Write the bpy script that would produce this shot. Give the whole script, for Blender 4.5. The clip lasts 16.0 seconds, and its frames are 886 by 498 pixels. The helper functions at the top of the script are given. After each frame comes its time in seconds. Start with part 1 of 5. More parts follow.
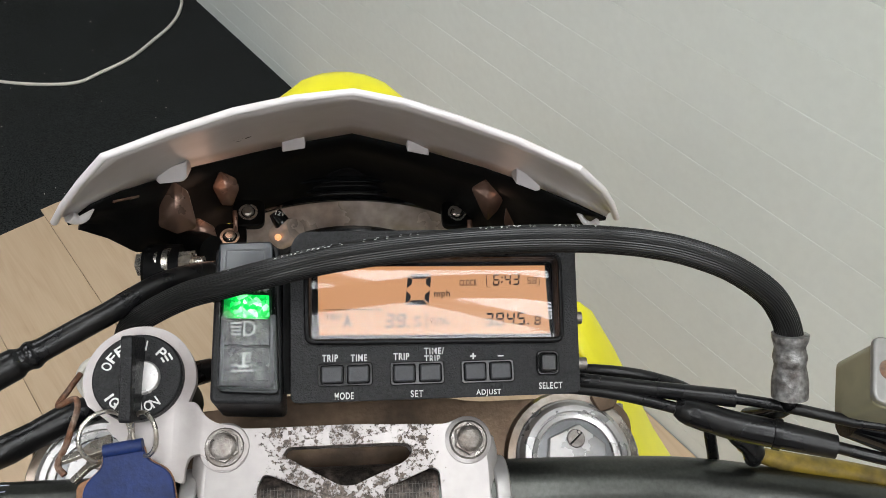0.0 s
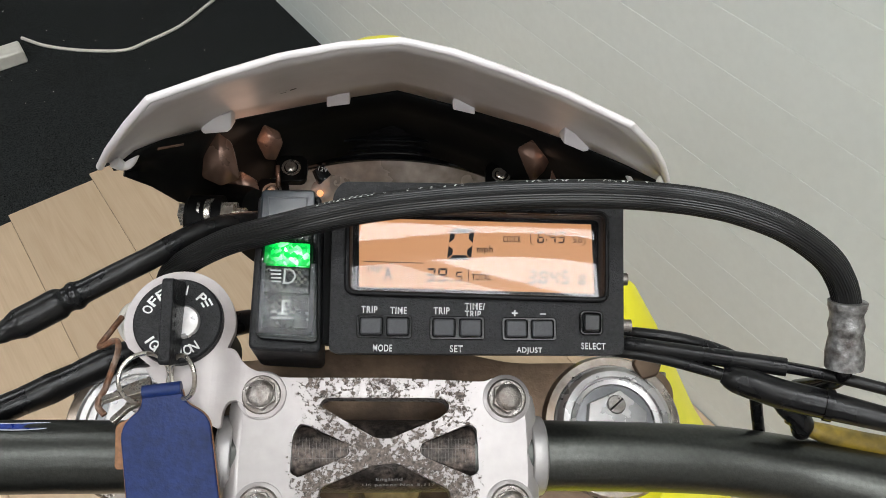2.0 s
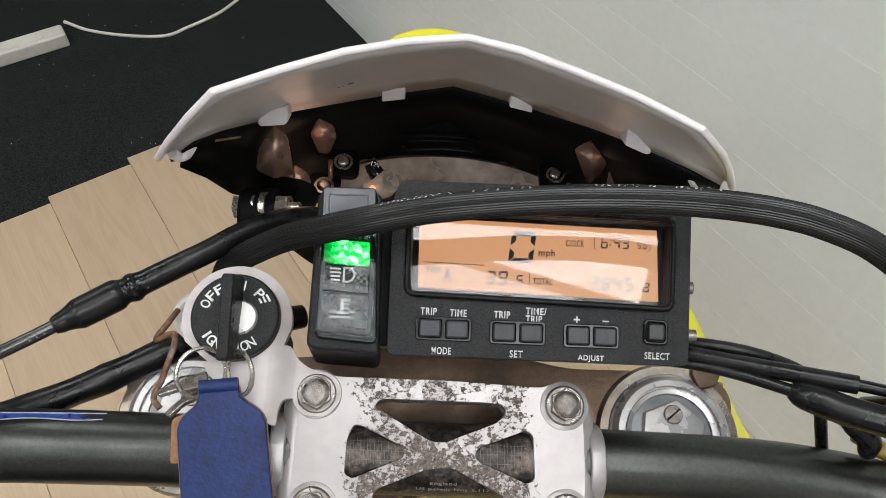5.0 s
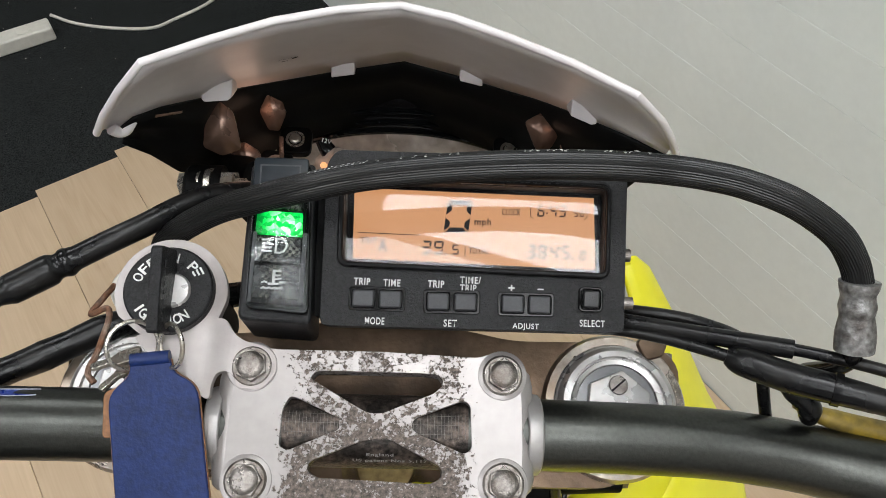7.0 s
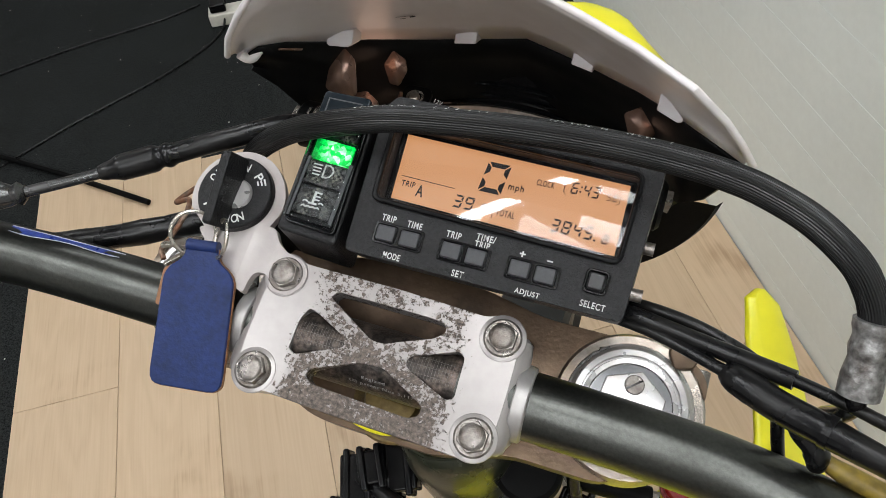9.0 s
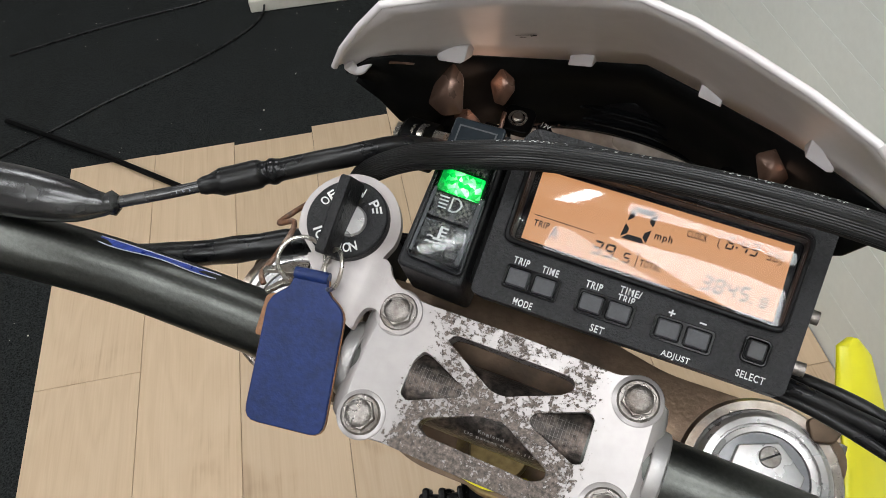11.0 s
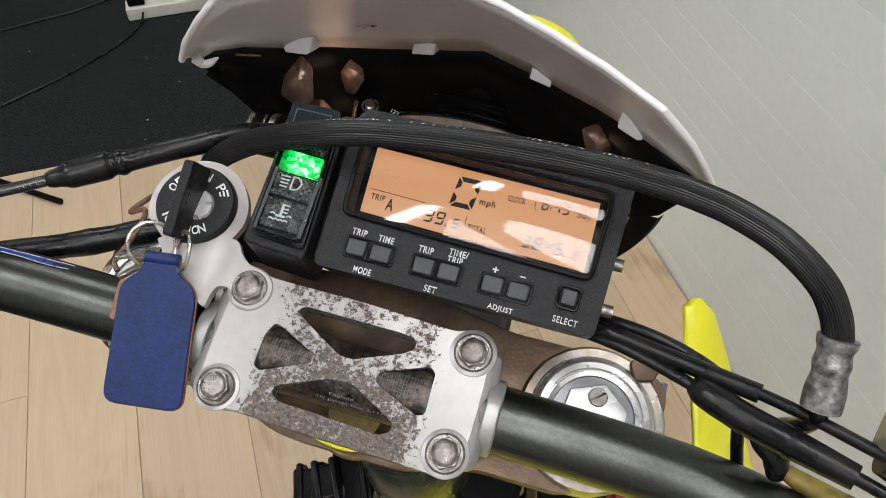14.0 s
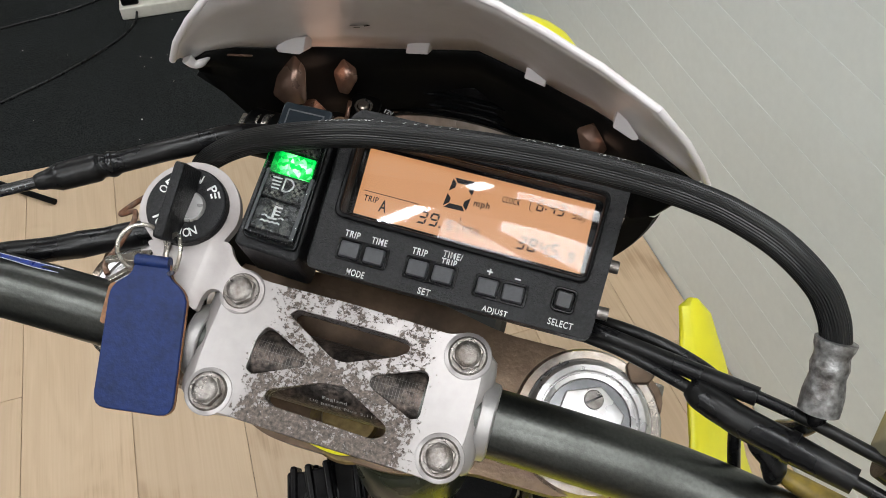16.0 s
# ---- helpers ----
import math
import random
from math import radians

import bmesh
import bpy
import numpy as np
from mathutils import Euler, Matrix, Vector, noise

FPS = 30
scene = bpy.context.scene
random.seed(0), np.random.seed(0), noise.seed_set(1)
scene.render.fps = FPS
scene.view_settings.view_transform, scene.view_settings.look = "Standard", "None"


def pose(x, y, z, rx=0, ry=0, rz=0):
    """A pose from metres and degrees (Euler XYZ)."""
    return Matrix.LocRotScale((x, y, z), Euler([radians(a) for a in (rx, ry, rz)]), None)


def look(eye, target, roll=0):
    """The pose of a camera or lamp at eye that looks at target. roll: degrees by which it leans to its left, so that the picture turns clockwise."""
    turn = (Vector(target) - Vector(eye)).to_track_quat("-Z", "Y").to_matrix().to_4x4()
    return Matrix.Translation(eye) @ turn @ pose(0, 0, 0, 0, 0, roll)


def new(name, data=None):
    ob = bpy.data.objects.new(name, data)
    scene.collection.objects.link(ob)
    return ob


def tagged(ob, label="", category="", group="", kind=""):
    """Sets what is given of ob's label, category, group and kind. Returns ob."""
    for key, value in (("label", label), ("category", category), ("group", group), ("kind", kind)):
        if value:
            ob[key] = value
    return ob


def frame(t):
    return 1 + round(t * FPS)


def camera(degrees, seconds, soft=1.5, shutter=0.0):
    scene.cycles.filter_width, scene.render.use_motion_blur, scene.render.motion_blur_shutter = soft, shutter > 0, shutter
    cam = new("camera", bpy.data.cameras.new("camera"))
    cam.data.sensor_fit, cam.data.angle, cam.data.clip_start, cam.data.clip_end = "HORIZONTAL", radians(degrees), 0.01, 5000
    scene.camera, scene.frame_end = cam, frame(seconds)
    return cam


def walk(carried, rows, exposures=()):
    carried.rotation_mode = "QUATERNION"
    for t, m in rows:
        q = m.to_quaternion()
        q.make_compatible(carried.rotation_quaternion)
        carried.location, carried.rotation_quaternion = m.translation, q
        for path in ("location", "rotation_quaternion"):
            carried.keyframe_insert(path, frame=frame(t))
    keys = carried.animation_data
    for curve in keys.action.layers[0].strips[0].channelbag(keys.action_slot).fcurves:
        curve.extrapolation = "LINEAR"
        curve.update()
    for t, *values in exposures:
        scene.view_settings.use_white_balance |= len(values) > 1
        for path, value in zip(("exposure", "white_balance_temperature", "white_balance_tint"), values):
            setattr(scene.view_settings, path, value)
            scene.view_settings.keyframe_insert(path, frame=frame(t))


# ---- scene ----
cam = camera(58.80, 16.0, 0.7)
PATH = [
    (0, (-0.0296, -0.1626, 1.4029), (0.8337, 0.8433, -0.0947), 2.06),
    (0.5, (-0.0295, -0.1654, 1.4043), (0.8317, 0.8512, -0.0873), 1.89),
    (1, (-0.0332, -0.1753, 1.3928), (0.7922, 0.8374, -0.1215), 1.59),
    (1.5, (-0.0286, -0.1743, 1.3890), (0.7539, 0.8478, -0.1417), 0.79),
    (2, (-0.0331, -0.1645, 1.3912), (0.7287, 0.8700, -0.1416), 0.71),
    (2.5, (-0.0337, -0.1546, 1.3918), (0.7124, 0.8848, -0.1454), 0.62),
    (3, (-0.0286, -0.1497, 1.3885), (0.7035, 0.8954, -0.1516), 0.56),
    (3.5, (-0.0376, -0.1445, 1.3932), (0.6765, 0.9150, -0.1454), 0.43),
    (4, (-0.0440, -0.1446, 1.3962), (0.6458, 0.9294, -0.1435), -0.21),
    (4.5, (-0.0486, -0.1439, 1.3909), (0.6328, 0.9345, -0.1495), -0.05),
    (5, (-0.0405, -0.1512, 1.3891), (0.6565, 0.9085, -0.1572), 0.09),
    (5.2, (-0.0319, -0.1606, 1.3849), (0.6740, 0.8880, -0.1650), 0.19),
    (7.3, (-0.0213, -0.1738, 1.3815), (0.6579, 0.8760, -0.1795), -1.09),
    (7.5, (-0.0183, -0.1824, 1.3865), (0.6139, 0.9102, -0.1649), -2.15),
    (8, (0.0180, -0.2349, 1.3969), (0.4909, 0.9467, -0.1459), -4.80),
    (8.5, (0.0347, -0.2449, 1.3935), (0.3421, 1.0076, -0.1352), -6.78),
    (9, (0.0383, -0.2243, 1.3761), (0.2240, 1.0563, -0.1489), -7.69),
    (9.5, (0.0164, -0.2049, 1.3746), (0.1383, 1.0822, -0.1514), -7.46),
    (9.7, (0.0081, -0.1956, 1.3728), (0.1300, 1.0828, -0.1605), -6.73),
    (11.8, (-0.0017, -0.1824, 1.3712), (0.1888, 1.0922, -0.1582), -3.40),
    (12, (0.0044, -0.1887, 1.3724), (0.2209, 1.0796, -0.1588), -3.05),
    (12.5, (0.0171, -0.2056, 1.3724), (0.3064, 1.0462, -0.1603), -1.97),
    (13, (0.0223, -0.2161, 1.3790), (0.3683, 1.0208, -0.1541), -0.99),
    (13.5, (0.0200, -0.2140, 1.3775), (0.3943, 1.0161, -0.1544), -0.45),
    (14, (0.0191, -0.2139, 1.3796), (0.4049, 1.0133, -0.1519), -0.25),
    (14.5, (0.0198, -0.2134, 1.3799), (0.4106, 1.0133, -0.1506), -0.23),
    (15, (0.0215, -0.2123, 1.3782), (0.4150, 1.0119, -0.1536), -0.21),
    (15.5, (0.0216, -0.2109, 1.3770), (0.4165, 1.0105, -0.1567), -0.10),
    (16, (0.0209, -0.2111, 1.3779), (0.4153, 1.0104, -0.1559), -0.10),
]
walk(cam, [(t, look(eye, target, roll)) for t, eye, target, roll in PATH])

# ---- light ----
world = bpy.data.worlds.new("room_world")
scene.world = world
world.use_nodes = True
world.node_tree.nodes["Background"].inputs[0].default_value = (0.8, 0.85, 0.9, 1)
world.node_tree.nodes["Background"].inputs[1].default_value = 0.05
scene.view_settings.exposure = 0.0

MM = 0.001
BIKE = Matrix(((0.83184, 0.53695, -0.14046, 0.03), (-0.55033, 0.76509, -0.33432, -0.0422),
               (-0.07205, 0.3554, 0.93193, 1.1055), (0, 0, 0, 1)))


# ---- materials ----
def socket(node, name, value):
    node.inputs[name].default_value = value


def material(name, color, rough=0.5, metal=0.0, spread=0.12, scale=60.0, bump=0.0, bump_scale=300.0,
             coat=0.0, second=None, second_scale=8.0, second_amount=0.5, rough_spread=0.1, spec=0.5):
    """A surface with grain at one scale, stains at a larger one, and fine relief."""
    m = bpy.data.materials.new(name)
    m.use_nodes = True
    nt = m.node_tree
    b = nt.nodes["Principled BSDF"]
    socket(b, "Metallic", metal), socket(b, "Coat Weight", coat), socket(b, "Specular IOR Level", spec)
    tc = nt.nodes.new("ShaderNodeTexCoord")
    n1 = nt.nodes.new("ShaderNodeTexNoise")
    socket(n1, "Scale", scale), socket(n1, "Detail", 6)
    n2 = nt.nodes.new("ShaderNodeTexNoise")
    socket(n2, "Scale", second_scale), socket(n2, "Detail", 5)
    for n in (n1, n2):
        nt.links.new(tc.outputs["Object"], n.inputs["Vector"])
    ramp = nt.nodes.new("ShaderNodeMapRange")
    socket(ramp, "From Min", 0.3), socket(ramp, "From Max", 0.7)
    socket(ramp, "To Min", 1 - spread), socket(ramp, "To Max", 1 + spread)
    nt.links.new(n1.outputs["Fac"], ramp.inputs["Value"])
    mix = nt.nodes.new("ShaderNodeMix")
    mix.data_type = "RGBA"
    second = second or tuple(c * 0.8 for c in color)
    mix.inputs[6].default_value, mix.inputs[7].default_value = (*color, 1), (*second, 1)
    r2 = nt.nodes.new("ShaderNodeMapRange")
    socket(r2, "From Min", 0.42), socket(r2, "From Max", 0.68), socket(r2, "To Max", second_amount)
    nt.links.new(n2.outputs["Fac"], r2.inputs["Value"])
    nt.links.new(r2.outputs["Result"], mix.inputs[0])
    mul = nt.nodes.new("ShaderNodeVectorMath")
    mul.operation = "SCALE"
    nt.links.new(mix.outputs[2], mul.inputs[0])
    nt.links.new(ramp.outputs["Result"], mul.inputs["Scale"])
    nt.links.new(mul.outputs[0], b.inputs["Base Color"])
    r3 = nt.nodes.new("ShaderNodeMapRange")
    socket(r3, "From Min", 0.3), socket(r3, "From Max", 0.7)
    socket(r3, "To Min", max(0.02, rough - rough_spread)), socket(r3, "To Max", min(1, rough + rough_spread))
    nt.links.new(n2.outputs["Fac"], r3.inputs["Value"])
    nt.links.new(r3.outputs["Result"], b.inputs["Roughness"])
    if bump:
        n3 = nt.nodes.new("ShaderNodeTexNoise")
        socket(n3, "Scale", bump_scale), socket(n3, "Detail", 4)
        nt.links.new(tc.outputs["Object"], n3.inputs["Vector"])
        bp = nt.nodes.new("ShaderNodeBump")
        socket(bp, "Strength", bump), socket(bp, "Distance", 0.0006)
        nt.links.new(n3.outputs["Fac"], bp.inputs["Height"])
        nt.links.new(bp.outputs["Normal"], b.inputs["Normal"])
    return m


def glowing(name, color, strength, base=(0.1, 0.1, 0.1), spec=0.5):
    m = bpy.data.materials.new(name)
    m.use_nodes = True
    nt = m.node_tree
    b = nt.nodes["Principled BSDF"]
    socket(b, "Base Color", (*base, 1)), socket(b, "Roughness", 0.3), socket(b, "Specular IOR Level", spec)
    socket(b, "Emission Color", (*color, 1)), socket(b, "Emission Strength", strength)
    return m


def clear(name, tint=(1, 1, 1), ior=1.5, rough=0.02):
    """Thin clear plastic: a gloss over what lies behind it."""
    m = bpy.data.materials.new(name)
    m.use_nodes = True
    nt = m.node_tree
    out = nt.nodes["Material Output"]
    t = nt.nodes.new("ShaderNodeBsdfTransparent")
    t.inputs[0].default_value = (*tint, 1)
    g = nt.nodes.new("ShaderNodeBsdfGlossy")
    socket(g, "Roughness", rough)
    f = nt.nodes.new("ShaderNodeFresnel")
    socket(f, "IOR", ior)
    mix = nt.nodes.new("ShaderNodeMixShader")
    nt.links.new(f.outputs[0], mix.inputs[0])
    nt.links.new(t.outputs[0], mix.inputs[1])
    nt.links.new(g.outputs[0], mix.inputs[2])
    nt.links.new(mix.outputs[0], out.inputs["Surface"])
    return m


def worn_clamp_material():
    """Silver paint, flaked off to dark corroded metal over the cross-shaped middle of the bar clamp."""
    m = material("silver_paint_flaked", (0.33, 0.305, 0.297), 0.36, 0.5, 0.05, 200, 0.15, 900)
    nt = m.node_tree
    b = nt.nodes["Principled BSDF"]
    tc = nt.nodes.new("ShaderNodeTexCoord")
    sep = nt.nodes.new("ShaderNodeSeparateXYZ")
    nt.links.new(tc.outputs["Object"], sep.inputs[0])
    ax = nt.nodes.new("ShaderNodeMath")
    ax.operation = "ABSOLUTE"
    nt.links.new(sep.outputs["X"], ax.inputs[0])
    zone = nt.nodes.new("ShaderNodeMapRange")
    socket(zone, "From Min", 0.030), socket(zone, "From Max", 0.046), socket(zone, "To Min", 0.04), socket(zone, "To Max", -0.26)
    nt.links.new(ax.outputs[0], zone.inputs["Value"])
    rear = nt.nodes.new("ShaderNodeMapRange")
    socket(rear, "From Min", -0.024), socket(rear, "From Max", 0.012), socket(rear, "To Min", 0.11), socket(rear, "To Max", -0.015)
    nt.links.new(sep.outputs["Y"], rear.inputs["Value"])
    inner = nt.nodes.new("ShaderNodeMapRange")
    socket(inner, "From Min", 0.030), socket(inner, "From Max", 0.042), socket(inner, "To Min", 1.0), socket(inner, "To Max", 0.0)
    nt.links.new(ax.outputs[0], inner.inputs["Value"])
    rz = nt.nodes.new("ShaderNodeMath")
    rz.operation = "MULTIPLY"
    nt.links.new(rear.outputs["Result"], rz.inputs[0])
    nt.links.new(inner.outputs["Result"], rz.inputs[1])
    n = nt.nodes.new("ShaderNodeTexNoise")
    socket(n, "Scale", 480), socket(n, "Detail", 9), socket(n, "Roughness", 0.7)
    nt.links.new(tc.outputs["Object"], n.inputs["Vector"])
    nl = nt.nodes.new("ShaderNodeTexNoise")
    socket(nl, "Scale", 70), socket(nl, "Detail", 4)
    nt.links.new(tc.outputs["Object"], nl.inputs["Vector"])
    total = None
    for source in (zone.outputs["Result"], rz.outputs[0], n.outputs["Fac"]):
        if total is None:
            total = source
        else:
            a = nt.nodes.new("ShaderNodeMath")
            nt.links.new(total, a.inputs[0])
            nt.links.new(source, a.inputs[1])
            total = a.outputs[0]
    big = nt.nodes.new("ShaderNodeMath")
    big.operation = "MULTIPLY_ADD"
    big.inputs[1].default_value, big.inputs[2].default_value = 0.30, -0.15
    nt.links.new(nl.outputs["Fac"], big.inputs[0])
    a = nt.nodes.new("ShaderNodeMath")
    nt.links.new(total, a.inputs[0])
    nt.links.new(big.outputs[0], a.inputs[1])
    cut = nt.nodes.new("ShaderNodeMapRange")
    socket(cut, "From Min", 0.532), socket(cut, "From Max", 0.562)
    nt.links.new(a.outputs[0], cut.inputs["Value"])
    grime = nt.nodes.new("ShaderNodeTexNoise")
    socket(grime, "Scale", 620), socket(grime, "Detail", 9), socket(grime, "Roughness", 0.7)
    nt.links.new(tc.outputs["Object"], grime.inputs["Vector"])
    dark = nt.nodes.new("ShaderNodeValToRGB")
    dark.color_ramp.elements[0].color, dark.color_ramp.elements[0].position = (0.030, 0.025, 0.022, 1), 0.36
    dark.color_ramp.elements[1].color, dark.color_ramp.elements[1].position = (0.17, 0.135, 0.115, 1), 0.62
    fleck = dark.color_ramp.elements.new(0.72)
    fleck.color = (0.46, 0.42, 0.39, 1)
    nt.links.new(grime.outputs["Fac"], dark.inputs[0])
    base = b.inputs["Base Color"].links[0].from_socket
    mix = nt.nodes.new("ShaderNodeMix")
    mix.data_type = "RGBA"
    nt.links.new(cut.outputs["Result"], mix.inputs[0])
    nt.links.new(base, mix.inputs[6])
    nt.links.new(dark.outputs[0], mix.inputs[7])
    nt.links.new(mix.outputs[2], b.inputs["Base Color"])
    rr = nt.nodes.new("ShaderNodeMapRange")
    socket(rr, "To Min", 0.32), socket(rr, "To Max", 0.6)
    nt.links.new(cut.outputs["Result"], rr.inputs["Value"])
    nt.links.new(rr.outputs["Result"], b.inputs["Roughness"])
    bp = nt.nodes.new("ShaderNodeBump")
    bp.invert = True
    socket(bp, "Strength", 0.6), socket(bp, "Distance", 0.0003)
    nt.links.new(cut.outputs["Result"], bp.inputs["Height"])
    nt.links.new(bp.outputs["Normal"], b.inputs["Normal"])
    return m


def wood_material():
    """Pale oak laminate: long grain along y, cathedral figure and odd knots, each board a little different."""
    m = bpy.data.materials.new("oak_laminate")
    m.use_nodes = True
    nt = m.node_tree
    b = nt.nodes["Principled BSDF"]
    tc = nt.nodes.new("ShaderNodeTexCoord")
    info = nt.nodes.new("ShaderNodeObjectInfo")
    off = nt.nodes.new("ShaderNodeVectorMath")
    off.operation = "MULTIPLY_ADD"
    comb = nt.nodes.new("ShaderNodeCombineXYZ")
    nt.links.new(info.outputs["Random"], comb.inputs["X"])
    nt.links.new(info.outputs["Random"], comb.inputs["Y"])
    nt.links.new(comb.outputs[0], off.inputs[0])
    off.inputs[1].default_value = (7.3, 13.1, 0)
    nt.links.new(tc.outputs["Object"], off.inputs[2])
    mp = nt.nodes.new("ShaderNodeMapping")
    socket(mp, "Scale", (9, 0.9, 1))
    nt.links.new(off.outputs[0], mp.inputs["Vector"])
    fig = nt.nodes.new("ShaderNodeTexNoise")
    socket(fig, "Scale", 1.4), socket(fig, "Detail", 3), socket(fig, "Distortion", 0.6)
    nt.links.new(mp.outputs[0], fig.inputs["Vector"])
    rings = nt.nodes.new("ShaderNodeMath")
    rings.operation = "MULTIPLY"
    rings.inputs[1].default_value = 46
    nt.links.new(fig.outputs["Fac"], rings.inputs[0])
    sine = nt.nodes.new("ShaderNodeMath")
    sine.operation = "SINE"
    nt.links.new(rings.outputs[0], sine.inputs[0])
    mp2 = nt.nodes.new("ShaderNodeMapping")
    socket(mp2, "Scale", (260, 6, 1))
    nt.links.new(off.outputs[0], mp2.inputs["Vector"])
    fine = nt.nodes.new("ShaderNodeTexNoise")
    socket(fine, "Scale", 1.0), socket(fine, "Detail", 5)
    nt.links.new(mp2.outputs[0], fine.inputs["Vector"])
    knot = nt.nodes.new("ShaderNodeTexNoise")
    socket(knot, "Scale", 3.2), socket(knot, "Detail", 4)
    nt.links.new(off.outputs[0], knot.inputs["Vector"])
    kr = nt.nodes.new("ShaderNodeMapRange")
    socket(kr, "From Min", 0.6), socket(kr, "From Max", 0.8), socket(kr, "To Max", 0.5)
    nt.links.new(knot.outputs["Fac"], kr.inputs["Value"])
    s1 = nt.nodes.new("ShaderNodeMath")
    s1.operation = "MULTIPLY_ADD"
    s1.inputs[1].default_value, s1.inputs[2].default_value = 0.075, 0.29
    nt.links.new(sine.outputs[0], s1.inputs[0])
    s2 = nt.nodes.new("ShaderNodeMath")
    s2.operation = "MULTIPLY_ADD"
    s2.inputs[1].default_value = 0.42
    nt.links.new(fine.outputs["Fac"], s2.inputs[0])
    nt.links.new(s1.outputs[0], s2.inputs[2])
    s3 = nt.nodes.new("ShaderNodeMath")
    nt.links.new(s2.outputs[0], s3.inputs[0])
    nt.links.new(kr.outputs["Result"], s3.inputs[1])
    ramp = nt.nodes.new("ShaderNodeValToRGB")
    e = ramp.color_ramp.elements
    e[0].position, e[0].color = 0.25, (0.60, 0.45, 0.305, 1)
    e[1].position, e[1].color = 0.95, (0.33, 0.215, 0.125, 1)
    mid = ramp.color_ramp.elements.new(0.6)
    mid.color = (0.53, 0.385, 0.25, 1)
    nt.links.new(s3.outputs[0], ramp.inputs[0])
    tone = nt.nodes.new("ShaderNodeMapRange")
    socket(tone, "To Min", 0.9), socket(tone, "To Max", 1.1)
    nt.links.new(info.outputs["Random"], tone.inputs["Value"])
    mul = nt.nodes.new("ShaderNodeVectorMath")
    mul.operation = "SCALE"
    nt.links.new(ramp.outputs[0], mul.inputs[0])
    nt.links.new(tone.outputs["Result"], mul.inputs["Scale"])
    nt.links.new(mul.outputs[0], b.inputs["Base Color"])
    socket(b, "Roughness", 0.5)
    bp = nt.nodes.new("ShaderNodeBump")
    socket(bp, "Strength", 0.12), socket(bp, "Distance", 0.0005)
    nt.links.new(fine.outputs["Fac"], bp.inputs["Height"])
    nt.links.new(bp.outputs["Normal"], b.inputs["Normal"])
    return m


def prism_cell_material():
    """Smoked lamp cell, moulded inside into a fine grid of prisms, with their glints painted as pale squares."""
    m = material("smoked_prism_cell", (0.012, 0.0125, 0.0125), 0.25, 0, 0.4, 600, 0.5, 900, second=(0.03, 0.032, 0.032), second_scale=250, second_amount=0.7)
    nt = m.node_tree
    b = nt.nodes["Principled BSDF"]
    tc = nt.nodes.new("ShaderNodeTexCoord")
    turn = nt.nodes.new("ShaderNodeMapping")
    socket(turn, "Rotation", (0, 0, 0.05))
    nt.links.new(tc.outputs["Object"], turn.inputs["Vector"])
    grid = nt.nodes.new("ShaderNodeTexChecker")
    socket(grid, "Scale", 780)
    nt.links.new(turn.outputs[0], grid.inputs["Vector"])
    patch = nt.nodes.new("ShaderNodeTexNoise")
    socket(patch, "Scale", 160), socket(patch, "Detail", 2)
    nt.links.new(tc.outputs["Object"], patch.inputs["Vector"])
    # patches where the prisms' glints are coloured in
    lit = nt.nodes.new("ShaderNodeMapRange")
    socket(lit, "From Min", 0.5), socket(lit, "From Max", 0.66), socket(lit, "To Max", 0.85)
    nt.links.new(patch.outputs["Fac"], lit.inputs["Value"])
    both = nt.nodes.new("ShaderNodeMath")
    both.operation = "MULTIPLY"
    nt.links.new(grid.outputs["Fac"], both.inputs[0])
    nt.links.new(lit.outputs["Result"], both.inputs[1])
    mix = nt.nodes.new("ShaderNodeMix")
    mix.data_type = "RGBA"
    nt.links.new(both.outputs[0], mix.inputs[0])
    nt.links.new(b.inputs["Base Color"].links[0].from_socket, mix.inputs[6])
    mix.inputs[7].default_value = (0.16, 0.155, 0.13, 1)
    nt.links.new(mix.outputs[2], b.inputs["Base Color"])
    return m


